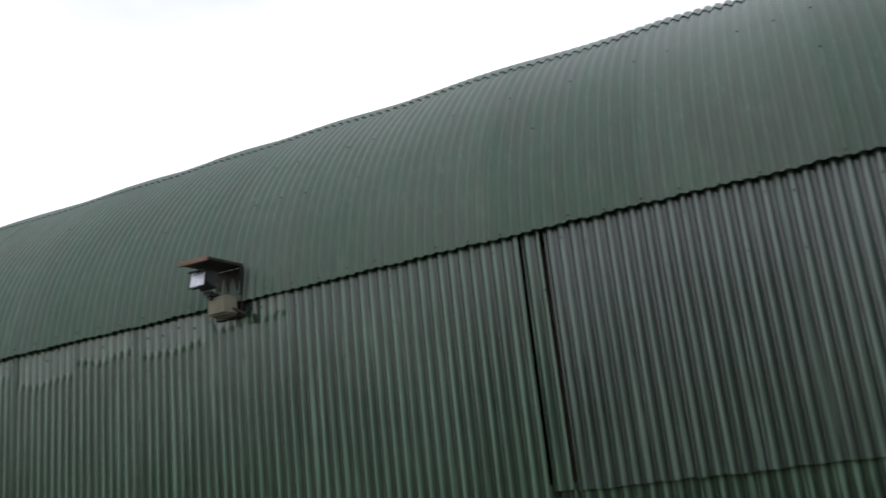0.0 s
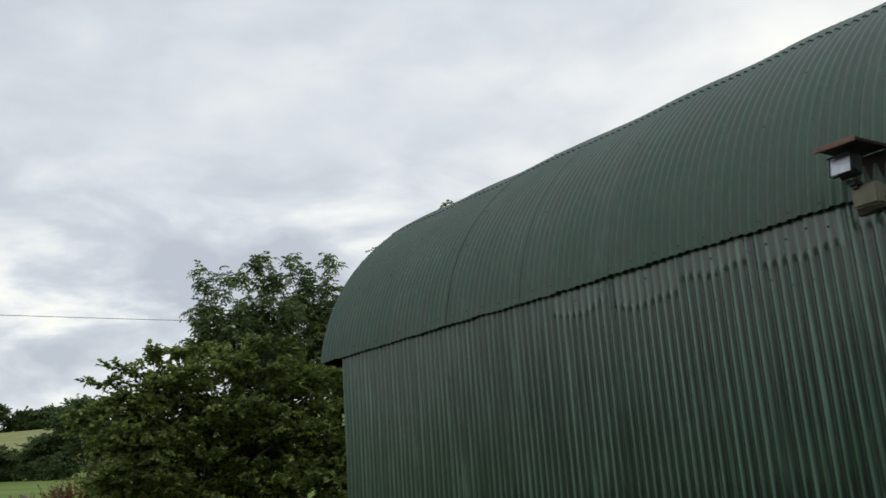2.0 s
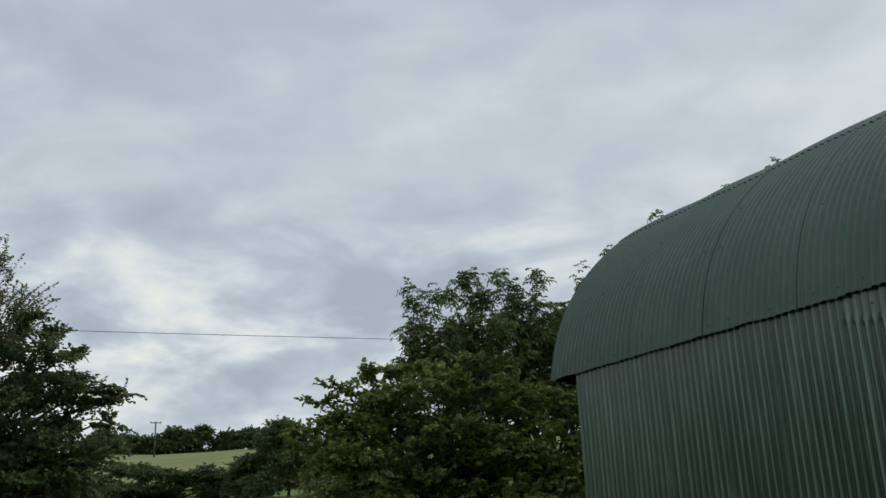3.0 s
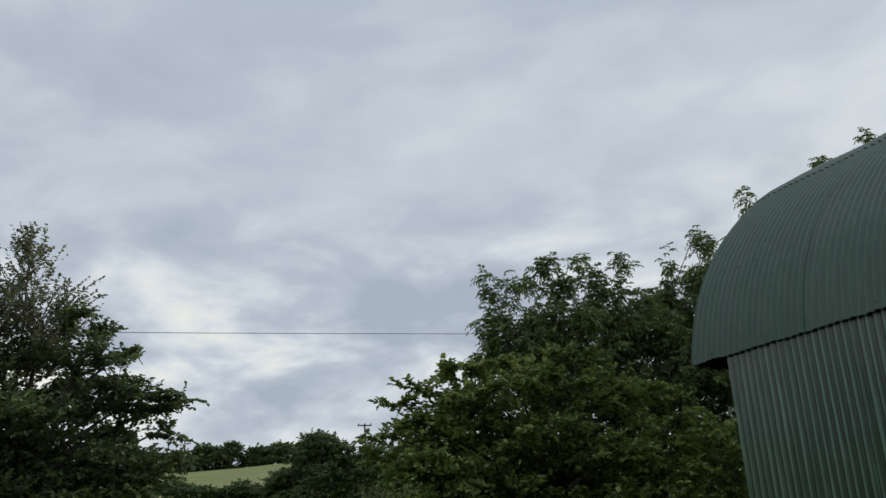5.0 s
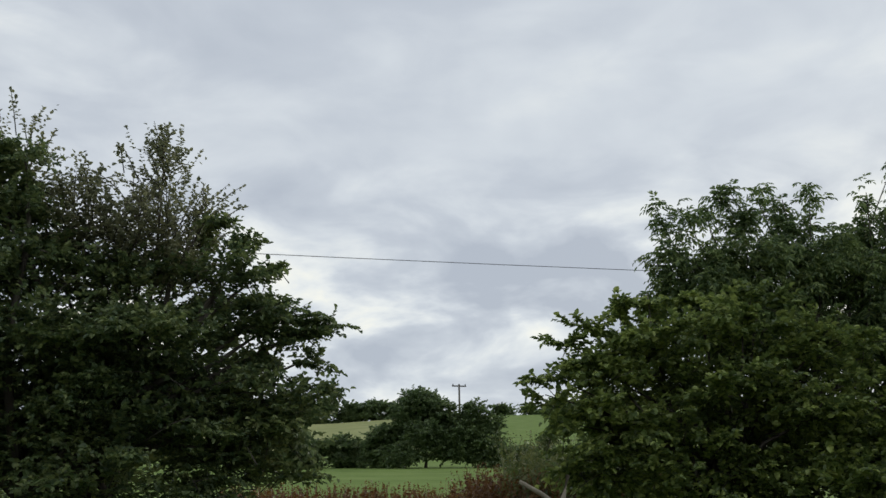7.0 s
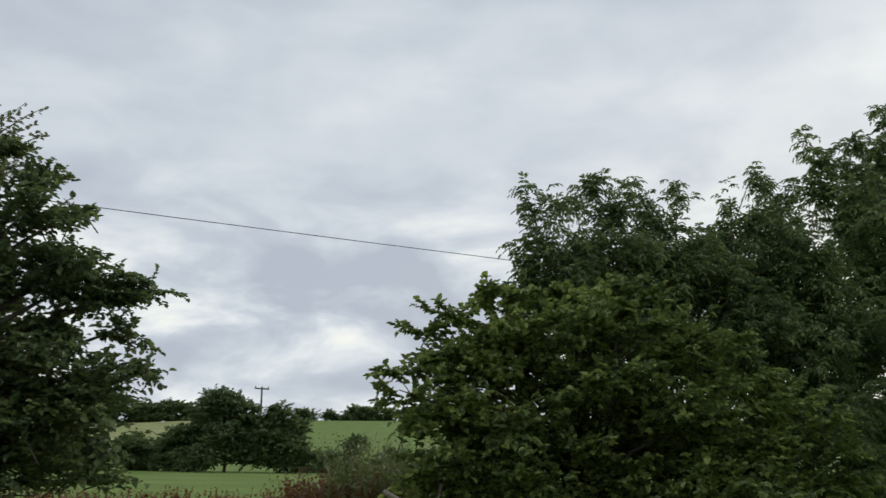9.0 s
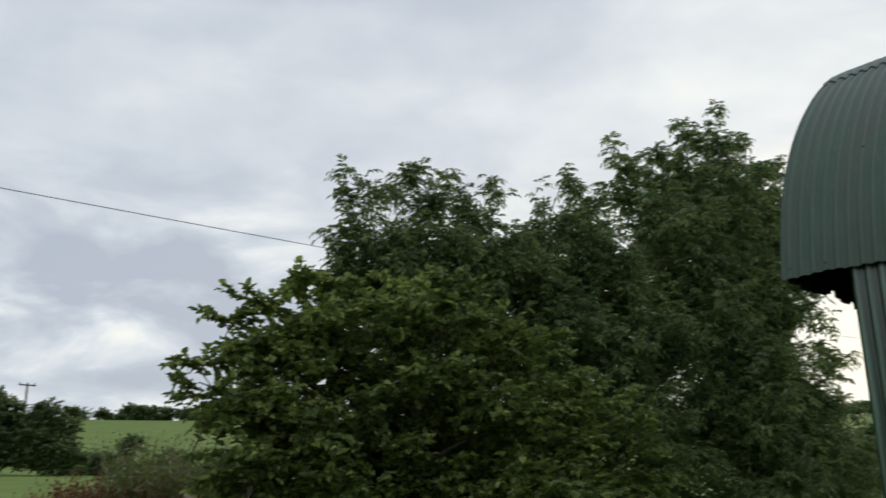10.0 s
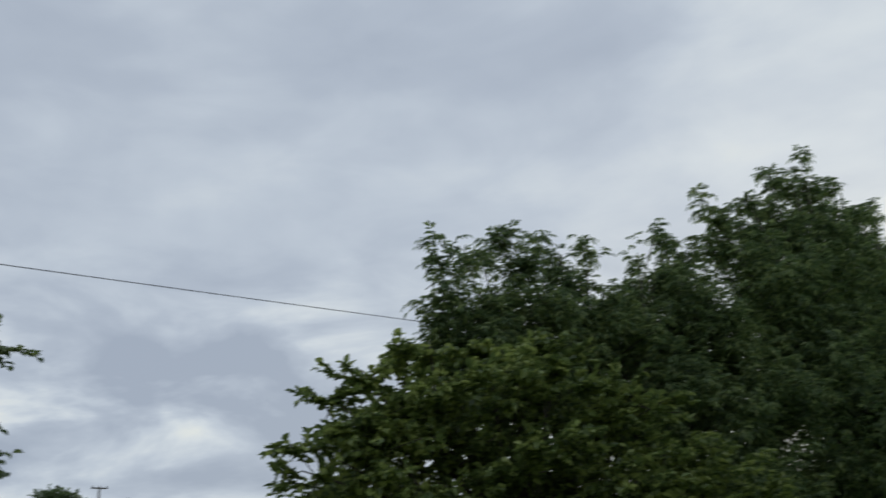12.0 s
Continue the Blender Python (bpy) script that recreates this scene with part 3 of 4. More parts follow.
def ash_crown(clumps, per_m2, shoot_len, seed, fronds=5, pairs=4, big=1.0):
    """Pinnate leaves: drooping stalks with leaflets in pairs."""
    s, w, ln, g = shoots(clumps, per_m2, shoot_len, seed, 0.75, 0.8)
    n = len(s)
    t = np.tile(np.linspace(0.3, 1.0, fronds), (n, 1))
    base = (s[:, None] + w[:, None] * (t * ln[:, None])[..., None]).reshape(-1, 3)
    m = len(base)
    out = np.repeat(w, fronds, axis=0) * 0.5 + g.normal(scale=0.65, size=(m, 3))
    out[:, 2] += 0.15
    out /= np.linalg.norm(out, axis=1)[:, None]
    flen = g.uniform(0.13, 0.24, m)
    ps, ds, ns, ls = [], [], [], []
    for q in range(pairs + 1):
        u = 0.35 + 0.65 * q / pairs
        c = base + out * (flen * u)[:, None]
        c[:, 2] -= flen * u * u * 0.45
        along = out.copy()
        along[:, 2] -= 0.9 * u
        along /= np.linalg.norm(along, axis=1)[:, None]
        side = np.cross(along, np.array((0, 0, 1.0)))
        side /= np.linalg.norm(side, axis=1)[:, None] + 1e-9
        for sg in ((1, -1) if q < pairs else (0,)):
            d = along * (0.55 if sg else 1.0) + side * sg * 0.8 + g.normal(scale=0.15, size=(m, 3))
            d[:, 2] -= 0.25
            d /= np.linalg.norm(d, axis=1)[:, None]
            ps.append(c)
            ds.append(d)
            ns.append(np.cross(side, along) + g.normal(scale=0.3, size=(m, 3)))
            ls.append(g.uniform(0.065, 0.11, m) * big)
    ln_all = np.concatenate(ls)
    return leaf_cloud(np.concatenate(ps), np.concatenate(ds), np.concatenate(ns), ln_all, ln_all * 0.34), (s, w, ln)


def limb_set(base, clumps, twigs, r0, seed, twig_every=9, stems=1):
    """Trunk or stems, limbs to the clumps, and bare twigs."""
    rr = random.Random(seed)
    chunks = []
    fork_pts = []
    for i in range(stems):
        b = Vector(base) + Vector((rr.uniform(-0.5, 0.5), rr.uniform(-0.7, 0.7), -0.15)) * (0 if stems == 1 else 1)
        if stems == 1:
            b.z -= 0.15
        top = Vector(base) + Vector((rr.uniform(-0.3, 0.3), rr.uniform(-0.4, 0.4), 1.0 + rr.uniform(0, 0.5)))
        chunks.append(tube_arrays([b, b.lerp(top, 0.5) + Vector((rr.uniform(-0.08, 0.08), rr.uniform(-0.08, 0.08), 0)), top], [r0, r0 * 0.8, r0 * 0.62], 8))
        fork_pts.append(top)
    trunk = join_arrays(chunks)
    limbs = []
    for c in clumps:
        o = rr.choice(fork_pts)
        e = Vector(c[:3]) + Vector((0, 0, c[5] * 0.55))
        m1 = o.lerp(e, 0.35) + Vector((rr.uniform(-0.2, 0.2), rr.uniform(-0.2, 0.2), 0.15))
        m2 = o.lerp(e, 0.7) + Vector((rr.uniform(-0.15, 0.15), rr.uniform(-0.15, 0.15), 0.1))
        limbs.append(tube_arrays([o, m1, m2, e], [r0 * 0.5, r0 * 0.36, r0 * 0.22, 0.006], 6))
    s, w, ln = twigs
    for i in range(0, len(s), twig_every):
        p, d = Vector(s[i]), Vector(w[i])
        limbs.append(tube_arrays([p - d * 0.1, p + d * float(ln[i]) * 0.5, p + d * float(ln[i]) - Vector((0, 0, 0.1 * float(ln[i])))], [0.007, 0.005, 0.0025], 3))
    return trunk, join_arrays(limbs)


def tree(name, base, clumps, crown, twigs, leaf_mat, r0, seed, label, category, stems=1, group="", twig_every=9):
    t = thing(name, base, label, category, group)
    trunk, limbs = limb_set(base, clumps, twigs, r0, seed, twig_every, stems)
    for nm, (v, f), mt, sm in (("trunk", trunk, M_BARK, True), ("limb", limbs, M_BARK, True), ("crown", crown, leaf_mat, False)):
        if nm == "limb" and twig_every >= 40:
            continue
        ob = mesh_object(nm, v, f, mt, t, sm)
        ob.location = -Vector(base)
        if nm != "trunk":
            tagged(ob, kind="stuff")
    return t


def ground_at(x, y, z=0.0):
    return (x, y, height(x, y) + z)


THORN = [(-16.2, -2.2, 2.4, 1.1, 1.9, 1.5), (-16.0, -3.6, 1.7, 1.3, 1.5, 1.2), (-15.2, 0.72, 3.3, 0.4, 0.38, 0.32), (-15.4, -1.1, 1.9, 1.3, 1.5, 1.2), (-15.2, -0.35, 2.9, 1.1, 1.05, 0.85), (-15.3, -1.6, 3.4, 1.2, 1.3, 0.95), (-15.3, -2.8, 2.6, 1.3, 1.3, 1.5),
         (-15.3, -2.9, 4.2, 1.0, 1.0, 0.9), (-15.2, 0.25, 3.65, 0.6, 0.5, 0.5), (-15.1, 0.65, 2.75, 0.6, 0.5, 0.45), (-15.3, -4.2, 3.3, 1.3, 1.2, 1.8),
         (-15.1, 0.72, 2.3, 0.55, 0.5, 0.4), (-15.3, -0.7, 1.1, 1.0, 1.0, 0.7), (-15.0, 0.15, 1.9, 0.6, 0.5, 0.6), (-15.2, -2.6, 1.2, 1.2, 1.4, 0.9)]
# single branches that reach out of the crown
THORN += [(-15.2, 0.35, 4.2, 0.22, 0.22, 0.14), (-15.2, 0.62, 3.98, 0.2, 0.22, 0.10), (-15.2, 0.75, 3.62, 0.25, 0.22, 0.10), (-15.6, 0.05, 3.0, 0.7, 0.7, 0.6), (-15.6, -0.6, 3.75, 0.8, 0.8, 0.5), (-15.5, 0.3, 2.3, 0.6, 0.5, 0.5), (-15.7, -1.2, 3.0, 0.8, 0.9, 0.7), (-15.6, -2.0, 4.2, 0.8, 0.8, 0.6), (-15.2, 1.28, 3.50, 0.14, 0.26, 0.05), (-15.2, 1.0, 3.38, 0.2, 0.25, 0.07),
          (-15.2, 1.15, 3.12, 0.2, 0.22, 0.09), (-15.2, 1.22, 2.82, 0.2, 0.2, 0.12), (-15.2, 0.0, 4.45, 0.25, 0.25, 0.14), (-15.2, -1.75, 4.9, 0.35, 0.35, 0.35), (-15.3, -2.2, 4.9, 0.4, 0.35, 0.3)]
crown, tw = simple_crown([(*c[:3], c[3], c[4] * 1.05, c[5] * 1.05) for c in THORN], 66, 0.32, 14, 0.056, 0.042, 11)
tree("hawthorn_tree", ground_at(-15.5, -1.3), THORN, crown, tw, M_THORN, 0.11, 1, "dense dark green hawthorn tree beside the field gate", "tree", 3)
PALE = [(-15.6, -0.15, 4.35, 0.5, 0.5, 0.55), (-15.6, -1.3, 4.5, 0.5, 0.5, 0.6), (-15.6, -0.5, 4.4, 0.7, 0.75, 0.85), (-15.6, -0.95, 4.0, 0.7, 0.6, 0.6), (-15.6, -0.45, 5.0, 0.3, 0.35, 0.45), (-15.7, -2.0, 4.75, 0.6, 0.6, 0.75)]
PALE = [(c[0], c[1], c[2] + 0.15, *c[3:]) for c in PALE]
crown, tw = simple_crown(PALE, 42, 0.38, 12, 0.046, 0.034, 12, 0.9, 0.9)
tree("plum_tree", ground_at(-15.8, -0.8), PALE, crown, tw, M_WILLOW, 0.06, 2, "thin twiggy tree with sparse pale olive leaves", "tree", 2, twig_every=3)

HAZEL = [(-16.6, 6.4, 2.2, 0.9, 1.7, 1.1), (-16.0, 5.25, 2.9, 1.1, 0.9, 0.85), (-15.9, 4.75, 3.0, 0.7, 0.5, 0.6), (-15.9, 5.6, 3.6, 0.8, 0.65, 0.5), (-15.7, 6.6, 3.2, 1.2, 1.2, 1.0),
         (-15.6, 7.8, 2.9, 1.2, 1.2, 1.1), (-15.6, 5.7, 1.8, 1.1, 1.1, 0.9), (-15.4, 7.4, 1.7, 1.2, 1.3, 1.0), (-15.9, 4.7, 2.2, 0.6, 0.5, 0.5), (-15.5, 8.9, 2.2, 1.1, 1.2, 1.3)]
# tiers that reach out beyond the rest
HAZEL += [(-15.9, 4.02, 3.10, 0.25, 0.25, 0.10), (-15.9, 3.98, 2.86, 0.25, 0.25, 0.09), (-15.9, 4.28, 3.50, 0.25, 0.25, 0.12), (-15.9, 4.62, 3.78, 0.28, 0.25, 0.11), (-15.9, 5.05, 3.98, 0.3, 0.25, 0.12),
          (-15.9, 4.15, 2.55, 0.25, 0.25, 0.09), (-15.9, 4.3, 2.1, 0.25, 0.25, 0.09), (-15.9, 4.5, 3.3, 0.3, 0.3, 0.2), (-15.9, 5.45, 4.15, 0.3, 0.28, 0.12), (-15.8, 6.1, 4.15, 0.3, 0.4, 0.14), (-15.6, 6.9, 4.15, 0.4, 0.5, 0.14),
          (-15.2, 6.3, 3.7, 0.4, 0.6, 0.16), (-15.0, 7.4, 3.6, 0.4, 0.6, 0.16), (-14.9, 5.8, 2.9, 0.4, 0.5, 0.14), (-14.8, 7.0, 2.7, 0.4, 0.6, 0.14)]
crown, tw = simple_crown(HAZEL, 36, 0.36, 13, 0.078, 0.062, 13, 0.34, 0.4)
tree("hazel_bush", ground_at(-15.9, 6.2), HAZEL, crown, tw, M_HAZEL, 0.06, 3, "broad hazel bush with fresh green leaves beside the barn", "bush", 6)


def spire(x, y, foot, top, r, seed):
    """Clumps up one leading stem, narrowing to its tip."""
    q = random.Random(seed)
    n = max(2, round((top - foot) / 0.5))
    out = []
    for i in range(n):
        u = (i + 0.5) / n
        rr_ = 0.8 * r * (1.0 - 0.7 * u) * q.uniform(0.85, 1.2)
        out.append((x + q.uniform(-0.15, 0.15), y + q.uniform(-0.1, 0.1) * (1 - u), foot + (top - foot) * u, rr_, rr_, 0.55 * (top - foot) / n))
    return out


ASH_STEMS = [(-16.5, 7.5, 4.6, 0.6, 1.0, 0.45), (-16.5, 8.7, 4.9, 0.6, 0.7, 0.5), (-16.5, 6.35, 4.4, 0.4, 0.35, 0.4), (-16.5, 9.4, 5.1, 0.4, 0.5, 0.4), (-16.6, 7.6, 3.9, 1.0, 1.2, 0.5), (-16.5, 9.6, 4.2, 1.0, 1.1, 1.0), (-16.4, 10.5, 5.1, 0.8, 0.8, 0.9), (-16.3, 10.9, 4.0, 1.2, 1.2, 1.4), (-16.2, 10.6, 2.3, 1.3, 1.5, 1.5)]
for k, (y, top, r) in enumerate(((6.12, 5.5, 0.38), (6.5, 5.4, 0.3), (6.9, 5.65, 0.35), (7.3, 6.0, 0.42), (7.85, 5.9, 0.36), (8.25, 5.9, 0.4), (8.66, 6.05, 0.36), (9.15, 5.4, 0.3), (9.62, 6.05, 0.27), (10.3, 6.55, 0.4), (10.75, 6.6, 0.42), (11.15, 6.5, 0.4))):
    ASH_STEMS += spire(-16.5, y, 3.9, top + 0.14, r, 200 + k)
crown, tw = ash_crown(ASH_STEMS, 33, 0.26, 14, 5, 3, 0.95)
tree("ash_sapling", ground_at(-16.6, 8.4), ASH_STEMS, crown, tw, M_ASH, 0.05, 4, "clump of young ash stems with feathery green leaves", "tree", 6)
ASH = [(-16.2, 12.6, 5.9, 0.9, 1.1, 1.0), (-16.3, 14.0, 6.5, 1.0, 1.1, 1.1), (-16.4, 15.4, 7.0, 0.9, 0.9, 1.0), (-16.3, 16.3, 6.3, 0.8, 0.8, 0.9), (-16.0, 13.5, 4.8, 1.3, 1.5, 1.1), (-16.0, 15.0, 5.3, 1.0, 1.0, 1.0),
       (-15.8, 12.8, 3.6, 1.3, 1.5, 1.3), (-15.8, 14.6, 3.9, 1.2, 1.2, 1.3), (-15.8, 15.2, 2.9, 1.2, 1.2, 1.2), (-15.8, 16.3, 2.2, 1.0, 1.0, 1.1), (-15.8, 13.2, 2.0, 1.4, 1.6, 1.3), (-15.8, 17.0, 2.1, 0.9, 0.8, 1.0), (-15.9, 17.3, 4.4, 0.3, 0.4, 0.35), (-15.9, 16.9, 3.6, 0.3, 0.4, 0.4)]
for k, (y, top, r) in enumerate(((11.9, 7.45, 0.45), (12.75, 7.7, 0.5), (13.7, 8.3, 0.55), (14.5, 8.35, 0.5), (15.3, 9.0, 0.6), (16.2, 8.75, 0.55), (17.0, 8.2, 0.5), (17.55, 8.5, 0.45), (18.1, 7.9, 0.4))):
    ASH += spire(-16.5, y, 6.3, top + 0.2, r, 300 + k)
crown, tw = ash_crown(ASH, 20, 0.32, 15, 5, 3, 1.1)
tree("ash_tree", ground_at(-16.0, 14.0), ASH, crown, tw, M_ASH, 0.14, 5, "tall ash tree with feathery green leaves behind the barn", "tree", 2)


# ---- the fields beyond ----
def polar(az, d, from_x=-7.4, from_y=-0.5):
    a = radians(az)
    return from_x - d * math.cos(a), from_y + d * math.sin(a)


def far_tree(name, az, d, wide, tall, label, seed, leaf=0.3, per=3.0, category="tree", group="", lobes=9, sink=0.0):
    lobes = int(lobes * 1.6)
    x, y = polar(az, d)
    zb = height(x, y) - sink
    g = random.Random(seed)
    clumps = []
    for i in range(lobes):
        u, v = g.uniform(-1, 1), g.uniform(-0.25, 1)
        w = math.sqrt(max(0.05, 1 - max(0, v) ** 2)) * 0.5 * wide
        rr_ = min(wide * g.uniform(0.15, 0.24), tall * 0.5)
        clumps.append((x + g.uniform(-0.25, 0.25) * wide, y + u * (w - rr_ * 0.6), zb + tall * (0.22 + 0.62 * v), rr_, rr_ * 1.1, tall * g.uniform(0.13, 0.2)))
    crown, tw = simple_crown(clumps, per, leaf * 2.5, 8, leaf, leaf * 0.75, seed)
    return tree(name, (x, y, zb), clumps, crown, tw, M_FARLEAF, wide * 0.02, seed, label, category, 1, group, 40)


far_tree("hedge_tree", 17.9, 72, 7.4, 6.4, "rounded dark tree standing in the field hedge", 21, 0.21, 8.0, lobes=16)
far_tree("hedge_tree", 20.9, 72, 5.4, 5.3, "lower dark tree joined to the field hedge", 22, 0.21, 8.0, lobes=12)
far_tree("hedge_tree", 15.4, 73, 4.6, 3.6, "lower dark tree joined to the field hedge", 23, 0.21, 8.0, lobes=12)
for i, (az, w, h) in enumerate(((-6, 12, 3.4), (2, 11, 3.2), (8.5, 10, 3.1), (12.5, 7, 2.7), (24.0, 5, 2.0), (25.6, 2.4, 3.4), (28.3, 5, 2.1), (32, 7, 2.0), (38, 9, 2.4), (46, 12, 2.8))):
    far_tree("hedge", az, 76, w, h, "dark green hedge along the pasture", 40 + i, 0.21, 7.0, "hedge", "field hedge", 12)
g = random.Random(9)
for i, az in enumerate((-4, -1, 2.5, 5.5, 7.2, 8.6, 10.0, 11.6, 13.2, 14.4, 16.0, 22.6, 24.1, 25.6, 26.6, 27.6, 28.8, 30.0, 31.4, 33.5, 36, 39)):
    tall = (9.5 if az < 15 else 6.0) * g.uniform(0.7, 1.25)
    far_tree("hill_tree", az, 345, tall * g.uniform(1.3, 2.2), tall, "dark tree on the skyline of the hill", 60 + i, 1.1, 0.5, "tree", "trees on the hill", 8)
for i, az in enumerate((62, 66, 69, 72, 75, 79)):
    far_tree("hill_tree", az, 345, 26, 5.0, "dark hedge trees on the skyline of the hill", 90 + i, 1.1, 0.4, "tree", "trees on the hill", 10, 0.5)
for i, az in enumerate((64, 68.5, 71.5, 75)):
    far_tree("hedge", az, 120, 13, 2.2, "low hedge dividing the pastures", 110 + i, 0.4, 2.2, "hedge", "pasture hedge", 10)
far_tree("hedge_bush", 66.5, 32, 2.6, 2.9, "round bush at the field edge", 120, 0.16, 9, "bush", "", 9)
far_tree("hedge_bush", 68.5, 26, 2.6, 1.1, "low scrub at the field edge", 121, 0.12, 10, "bush", "", 9)


def power_pole(az, d, tall, label):
    x, y = polar(az, d)
    b = Vector((x, y, height(x, y)))
    p = thing("power_pole", b, label, "power pole", "power poles")
    tube("pole", [(0, 0, -0.3), (0, 0, tall)], [0.28, 0.2], M_BARK, p)
    part("crossarm", box((0.25, 3.4, 0.28), (0, 0, tall - 0.4), 0.02), M_BARK, p)
    for dy in (-1.5, 0, 1.5):
        part("insulator", box((0.2, 0.2, 0.4), (0, dy, tall - 0.1), 0.04), M_BLACK, p)


power_pole(19.9, 210, 10.8, "wooden power pole with crossarm beyond the hedge")
power_pole(9.0, 300, 11.0, "wooden power pole with crossarm on the hill")

wire_pts = [(-17.03 + 0.0043 * y, y, 4.655 + 0.00185 * (y - 3) ** 2 * 0.35 + 0.026 * y) for y in range(-24, 44, 2)]
tagged(tube("overhead_wire", wire_pts, [0.0045] * len(wire_pts), M_WIRE, None, 5), "single black overhead wire across the gateway", "wire")
for yy in (-24, 42):
    b = ground_at(-17.1, yy)
    p = thing("wire_pole", b, "wooden pole carrying the overhead wire", "pole", "wire poles")
    top = [q for q in wire_pts if q[1] == yy][0][2]
    tube("pole", [(0, 0, -0.3), (0, 0, top - b[2] + 0.25)], [0.13, 0.1], M_BARK, p)


# ---- gate, posts, broken fence, pipe ----
def post(name, at, r, top, label, category="post", lean=0.0):
    p = thing(name, at, label, category)
    z = top - at[2]
    tube("shaft", [(0, 0, -0.2), (lean * 0.5, 0, z * 0.5), (lean, 0, z - 0.02), (lean, 0, z)], [r, r * 0.97, r * 0.95, r * 0.8], M_TIMBER, p, 12)
    return p


post("gate_post", ground_at(-14.25, 0.77), 0.085, 1.655, "round weathered wooden gate post")
post("gate_post", ground_at(-14.35, 0.42), 0.06, 1.62, "dark wooden post in the hedge", lean=0.05)


def field_gate(hinge, end, top):
    a, b = Vector(hinge), Vector(end)
    gt = thing("field_gate", (a.x, a.y, height(a.x, a.y)), "galvanised tubular field gate standing open", "gate")
    o = Vector((a.x, a.y, height(a.x, a.y)))
    d = Vector((b.x - a.x, b.y - a.y, 0))
    zt = top - o.z
    for z in (0, 0.2, 0.38, 0.56, 0.78, 1.08):
        tube("rail", [Vector((0, 0, zt - z)), d * 0.5 + Vector((0, 0, zt - z)), d + Vector((0, 0, zt - z))], [0.021] * 3, M_GALV, gt, 10)
    for u in (0, 0.5, 1):
        tube("upright", [d * u + Vector((0, 0, zt - 1.1)), d * u + Vector((0, 0, zt + 0.012))], [0.024] * 2, M_GALV, gt, 10)
    for z in (0.1, 1.0):
        part("hinge", box((0.05, 0.12, 0.04), (0.0, -0.05, zt - z), 0.006), M_GALV, gt)


field_gate((-14.2, 0.95), (-11.3, 1.10), 1.58)


def broken_fence():
    b = Vector(ground_at(-13.57, 2.66))
    f = thing("broken_fence", b, "broken rustic fence of pale bare branches", "fence")
    tube("stake", [(0, 0, -0.15), (0.02, 0.0, 0.7), (0.0, 0.02, 1.36)], [0.05, 0.048, 0.04], M_TIMBER, f, 8)
    tube("branch", [(0.0, -0.05, 1.50), (0.05, 0.12, 1.40), (0.2, 0.42, 1.15), (0.35, 0.66, 0.80)], [0.018, 0.02, 0.02, 0.016], M_TIMBER, f, 8)
    tube("stake", [(0.1, 0.30, -0.15), (0.1, 0.28, 0.7), (0.05, 0.33, 1.35), (-0.02, 0.42, 1.55)], [0.035, 0.032, 0.026, 0.018], M_TIMBER, f, 8)
    tube("branch", [(0.05, 0.12, 1.0), (0.12, 0.3, 1.05), (0.2, 0.45, 0.95)], [0.02, 0.018, 0.012], M_TIMBER, f, 6)


broken_fence()
fp = thing("fence_post", ground_at(-12.25, 5.68), "square sawn wooden fence post against the hazel bush", "post")
part("shaft", box((0.11, 0.11, 1.62 - fp.location.z + 0.2), (0, 0, (1.62 - fp.location.z) / 2 - 0.1), 0.01), M_TIMBER, fp)


def pipe_coil(at):
    c = thing("pipe_coil", at, "coil of bright blue plastic water pipe standing on edge", "pipe coil")
    for k, (dr, dx) in enumerate(((0, 0), (0.0, 0.034), (-0.034, 0.01), (-0.02, 0.06), (-0.05, 0.04))):
        pts = [(dx, (0.56 + dr) * math.cos(2 * math.pi * i / 40), 0.58 + (0.56 + dr) * math.sin(2 * math.pi * i / 40)) for i in range(41)]
        tube("turn", pts, [0.017] * 41, M_BLUE, c, 8)


pipe_coil((-12.3, 5.02, height(-12.3, 5.02) + 0.20))
part("block", box((0.5, 0.7, 0.22), (-12.28, 5.02, height(-12.28, 5.02) + 0.105), 0.02), M_TIMBER, None)
blk = bpy.data.objects["block"]
blk.name = "timber_block"
tagged(blk, "rough timber block under the pipe coil", "timber")


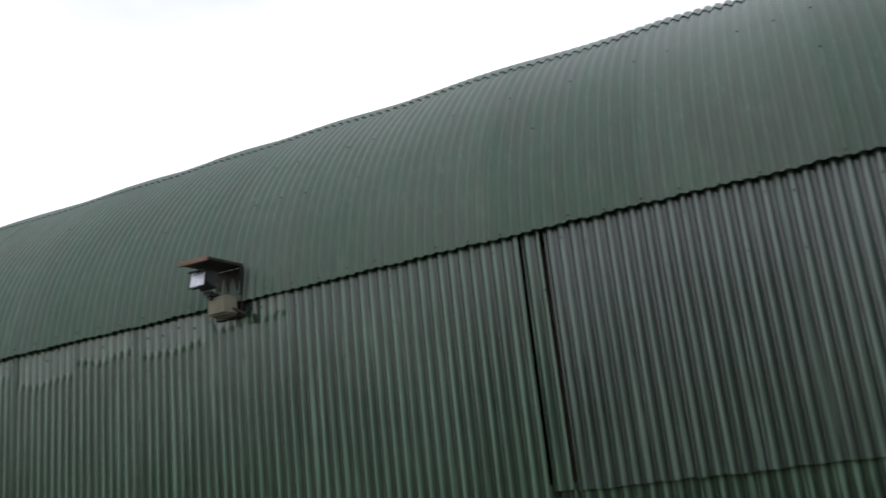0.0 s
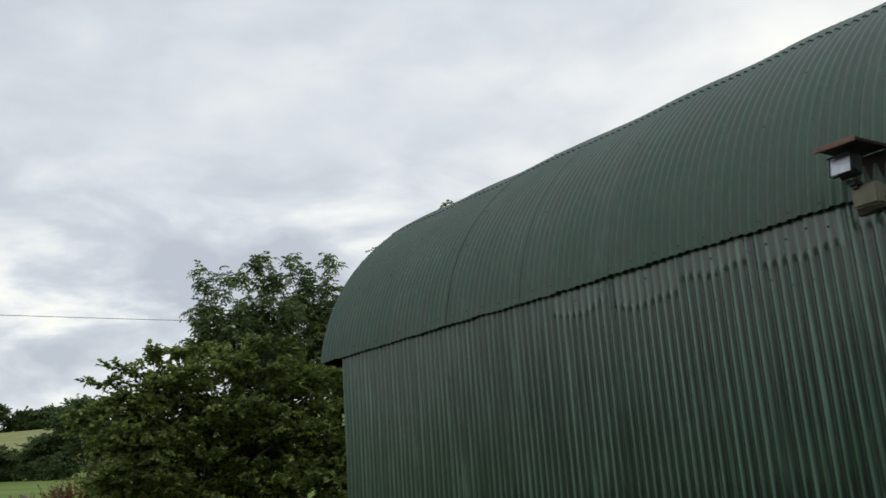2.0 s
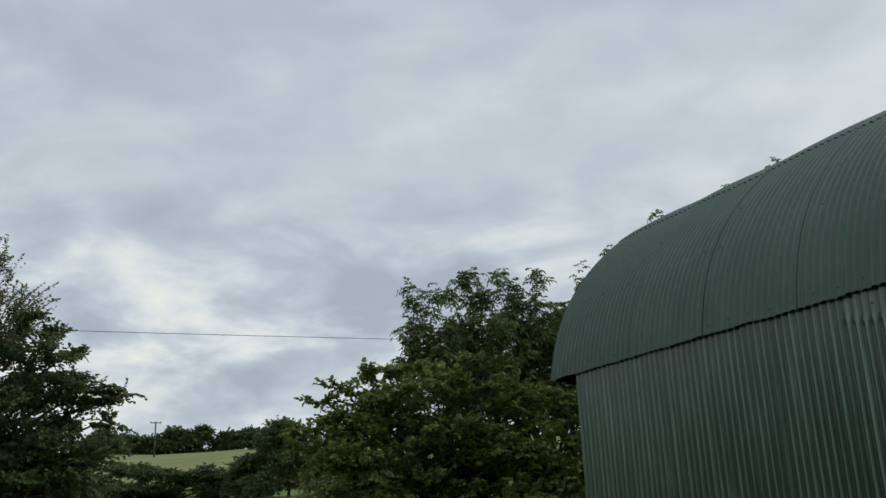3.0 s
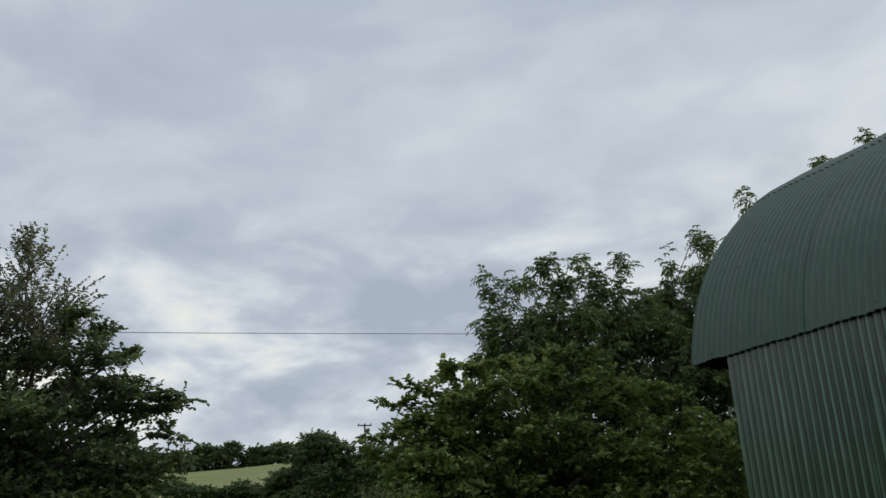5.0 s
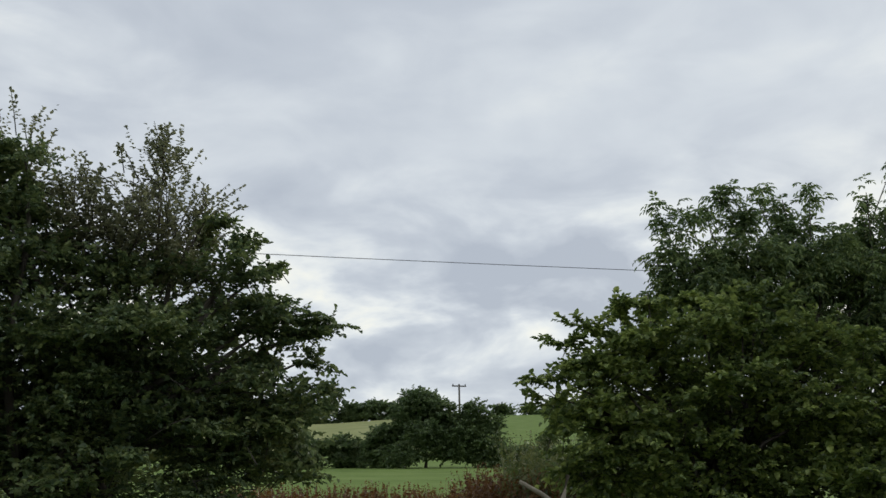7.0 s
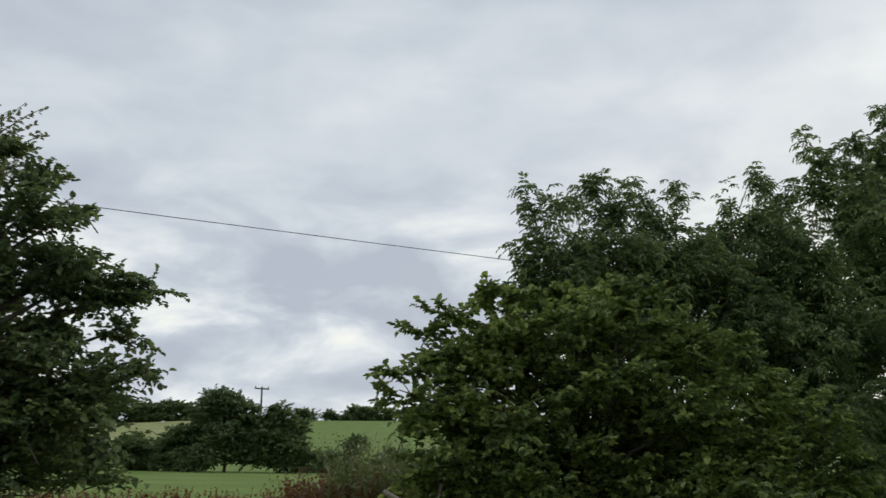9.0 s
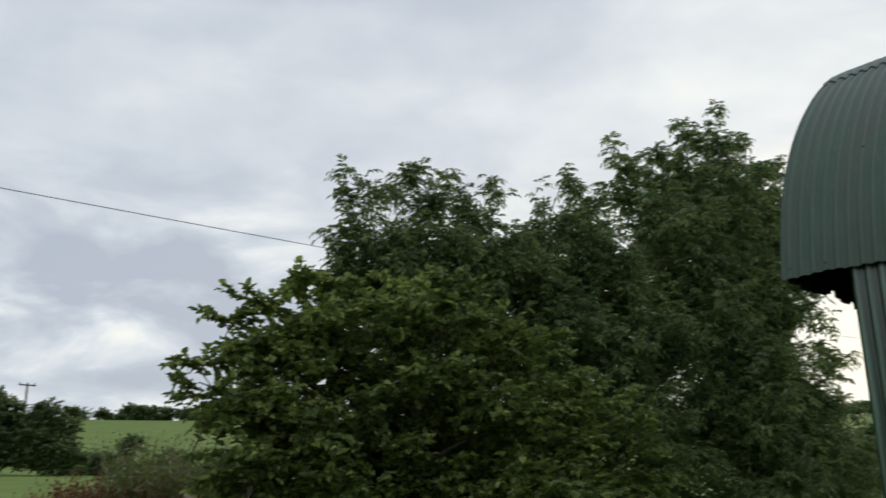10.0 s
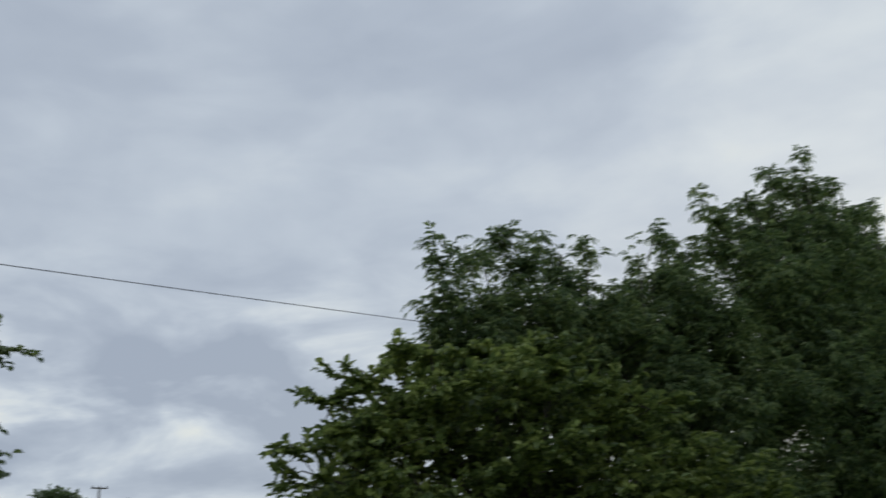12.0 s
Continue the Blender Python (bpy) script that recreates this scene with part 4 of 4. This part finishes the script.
# ---- long grass and docks ----
def blades(name, region, count, tall, wide, material, seed, label, category, seeds=0):
    """Upright tapering stalks; seeds: clusters of small seed leaves along the upper part."""
    g_ = np.random.default_rng(seed)
    vs, fs = [], []
    for i in range(count):
        az, d = g_.uniform(*region[0]), g_.uniform(region[1][0] ** 0.5, region[1][1] ** 0.5) ** 2
        x, y = polar(az, d)
        z = height(x, y)
        h = tall * g_.uniform(0.55, 1.2)
        a = g_.uniform(0, 6.28)
        sx, sy = math.cos(a) * wide, math.sin(a) * wide
        lx, ly = g_.normal(scale=0.14, size=2) * h
        o = len(vs)
        vs += [(x - sx, y - sy, z), (x + sx, y + sy, z), (x + lx * 0.4 + sx * 0.7, y + ly * 0.4 + sy * 0.7, z + h * 0.6), (x + lx * 0.4 - sx * 0.7, y + ly * 0.4 - sy * 0.7, z + h * 0.6), (x + lx, y + ly, z + h)]
        fs += [(o, o + 1, o + 2, o + 3), (o + 3, o + 2, o + 4)]
        for k in range(seeds):
            u = 0.35 + 0.65 * (k + g_.random()) / seeds
            c = np.array((x + lx * u * u, y + ly * u * u, z + h * u))
            s_ = 0.055 * (1.25 - u)
            q = c + g_.normal(scale=s_, size=(3, 3))
            o = len(vs)
            vs += [tuple(r) for r in q]
            fs.append((o, o + 1, o + 2))
    tagged(mesh_object(name, vs, fs, material), label, category, kind="stuff")


blades("long_grass", ((4, 48), (7.5, 14)), 12000, 0.6, 0.006, M_BLADE, 31, "long pale green grass behind the gate", "grass")
blades("long_grass", ((4, 48), (13, 20)), 6000, 0.5, 0.008, M_BLADE, 34, "long pale green grass among the docks", "grass")
blades("dock_plants", ((21.5, 36), (13.6, 16.5)), 1300, 1.08, 0.006, M_DOCK, 32, "red-brown seeding dock stalks at the field edge", "plants", 34)
blades("dock_plants", ((5, 22), (16.5, 19)), 480, 0.75, 0.006, M_DOCK, 33, "low red-brown dock stalks at the field edge", "plants", 30)
blades("green_stalks", ((24, 37), (13.8, 17)), 1600, 1.6, 0.008, M_STALK, 35, "tall green and olive weed stalks at the field edge", "plants", 14)
blades("nettles", ((24, 60), (5.5, 8.5)), 900, 0.75, 0.007, M_STALK, 36, "green weeds under the hazel bush", "plants", 12)
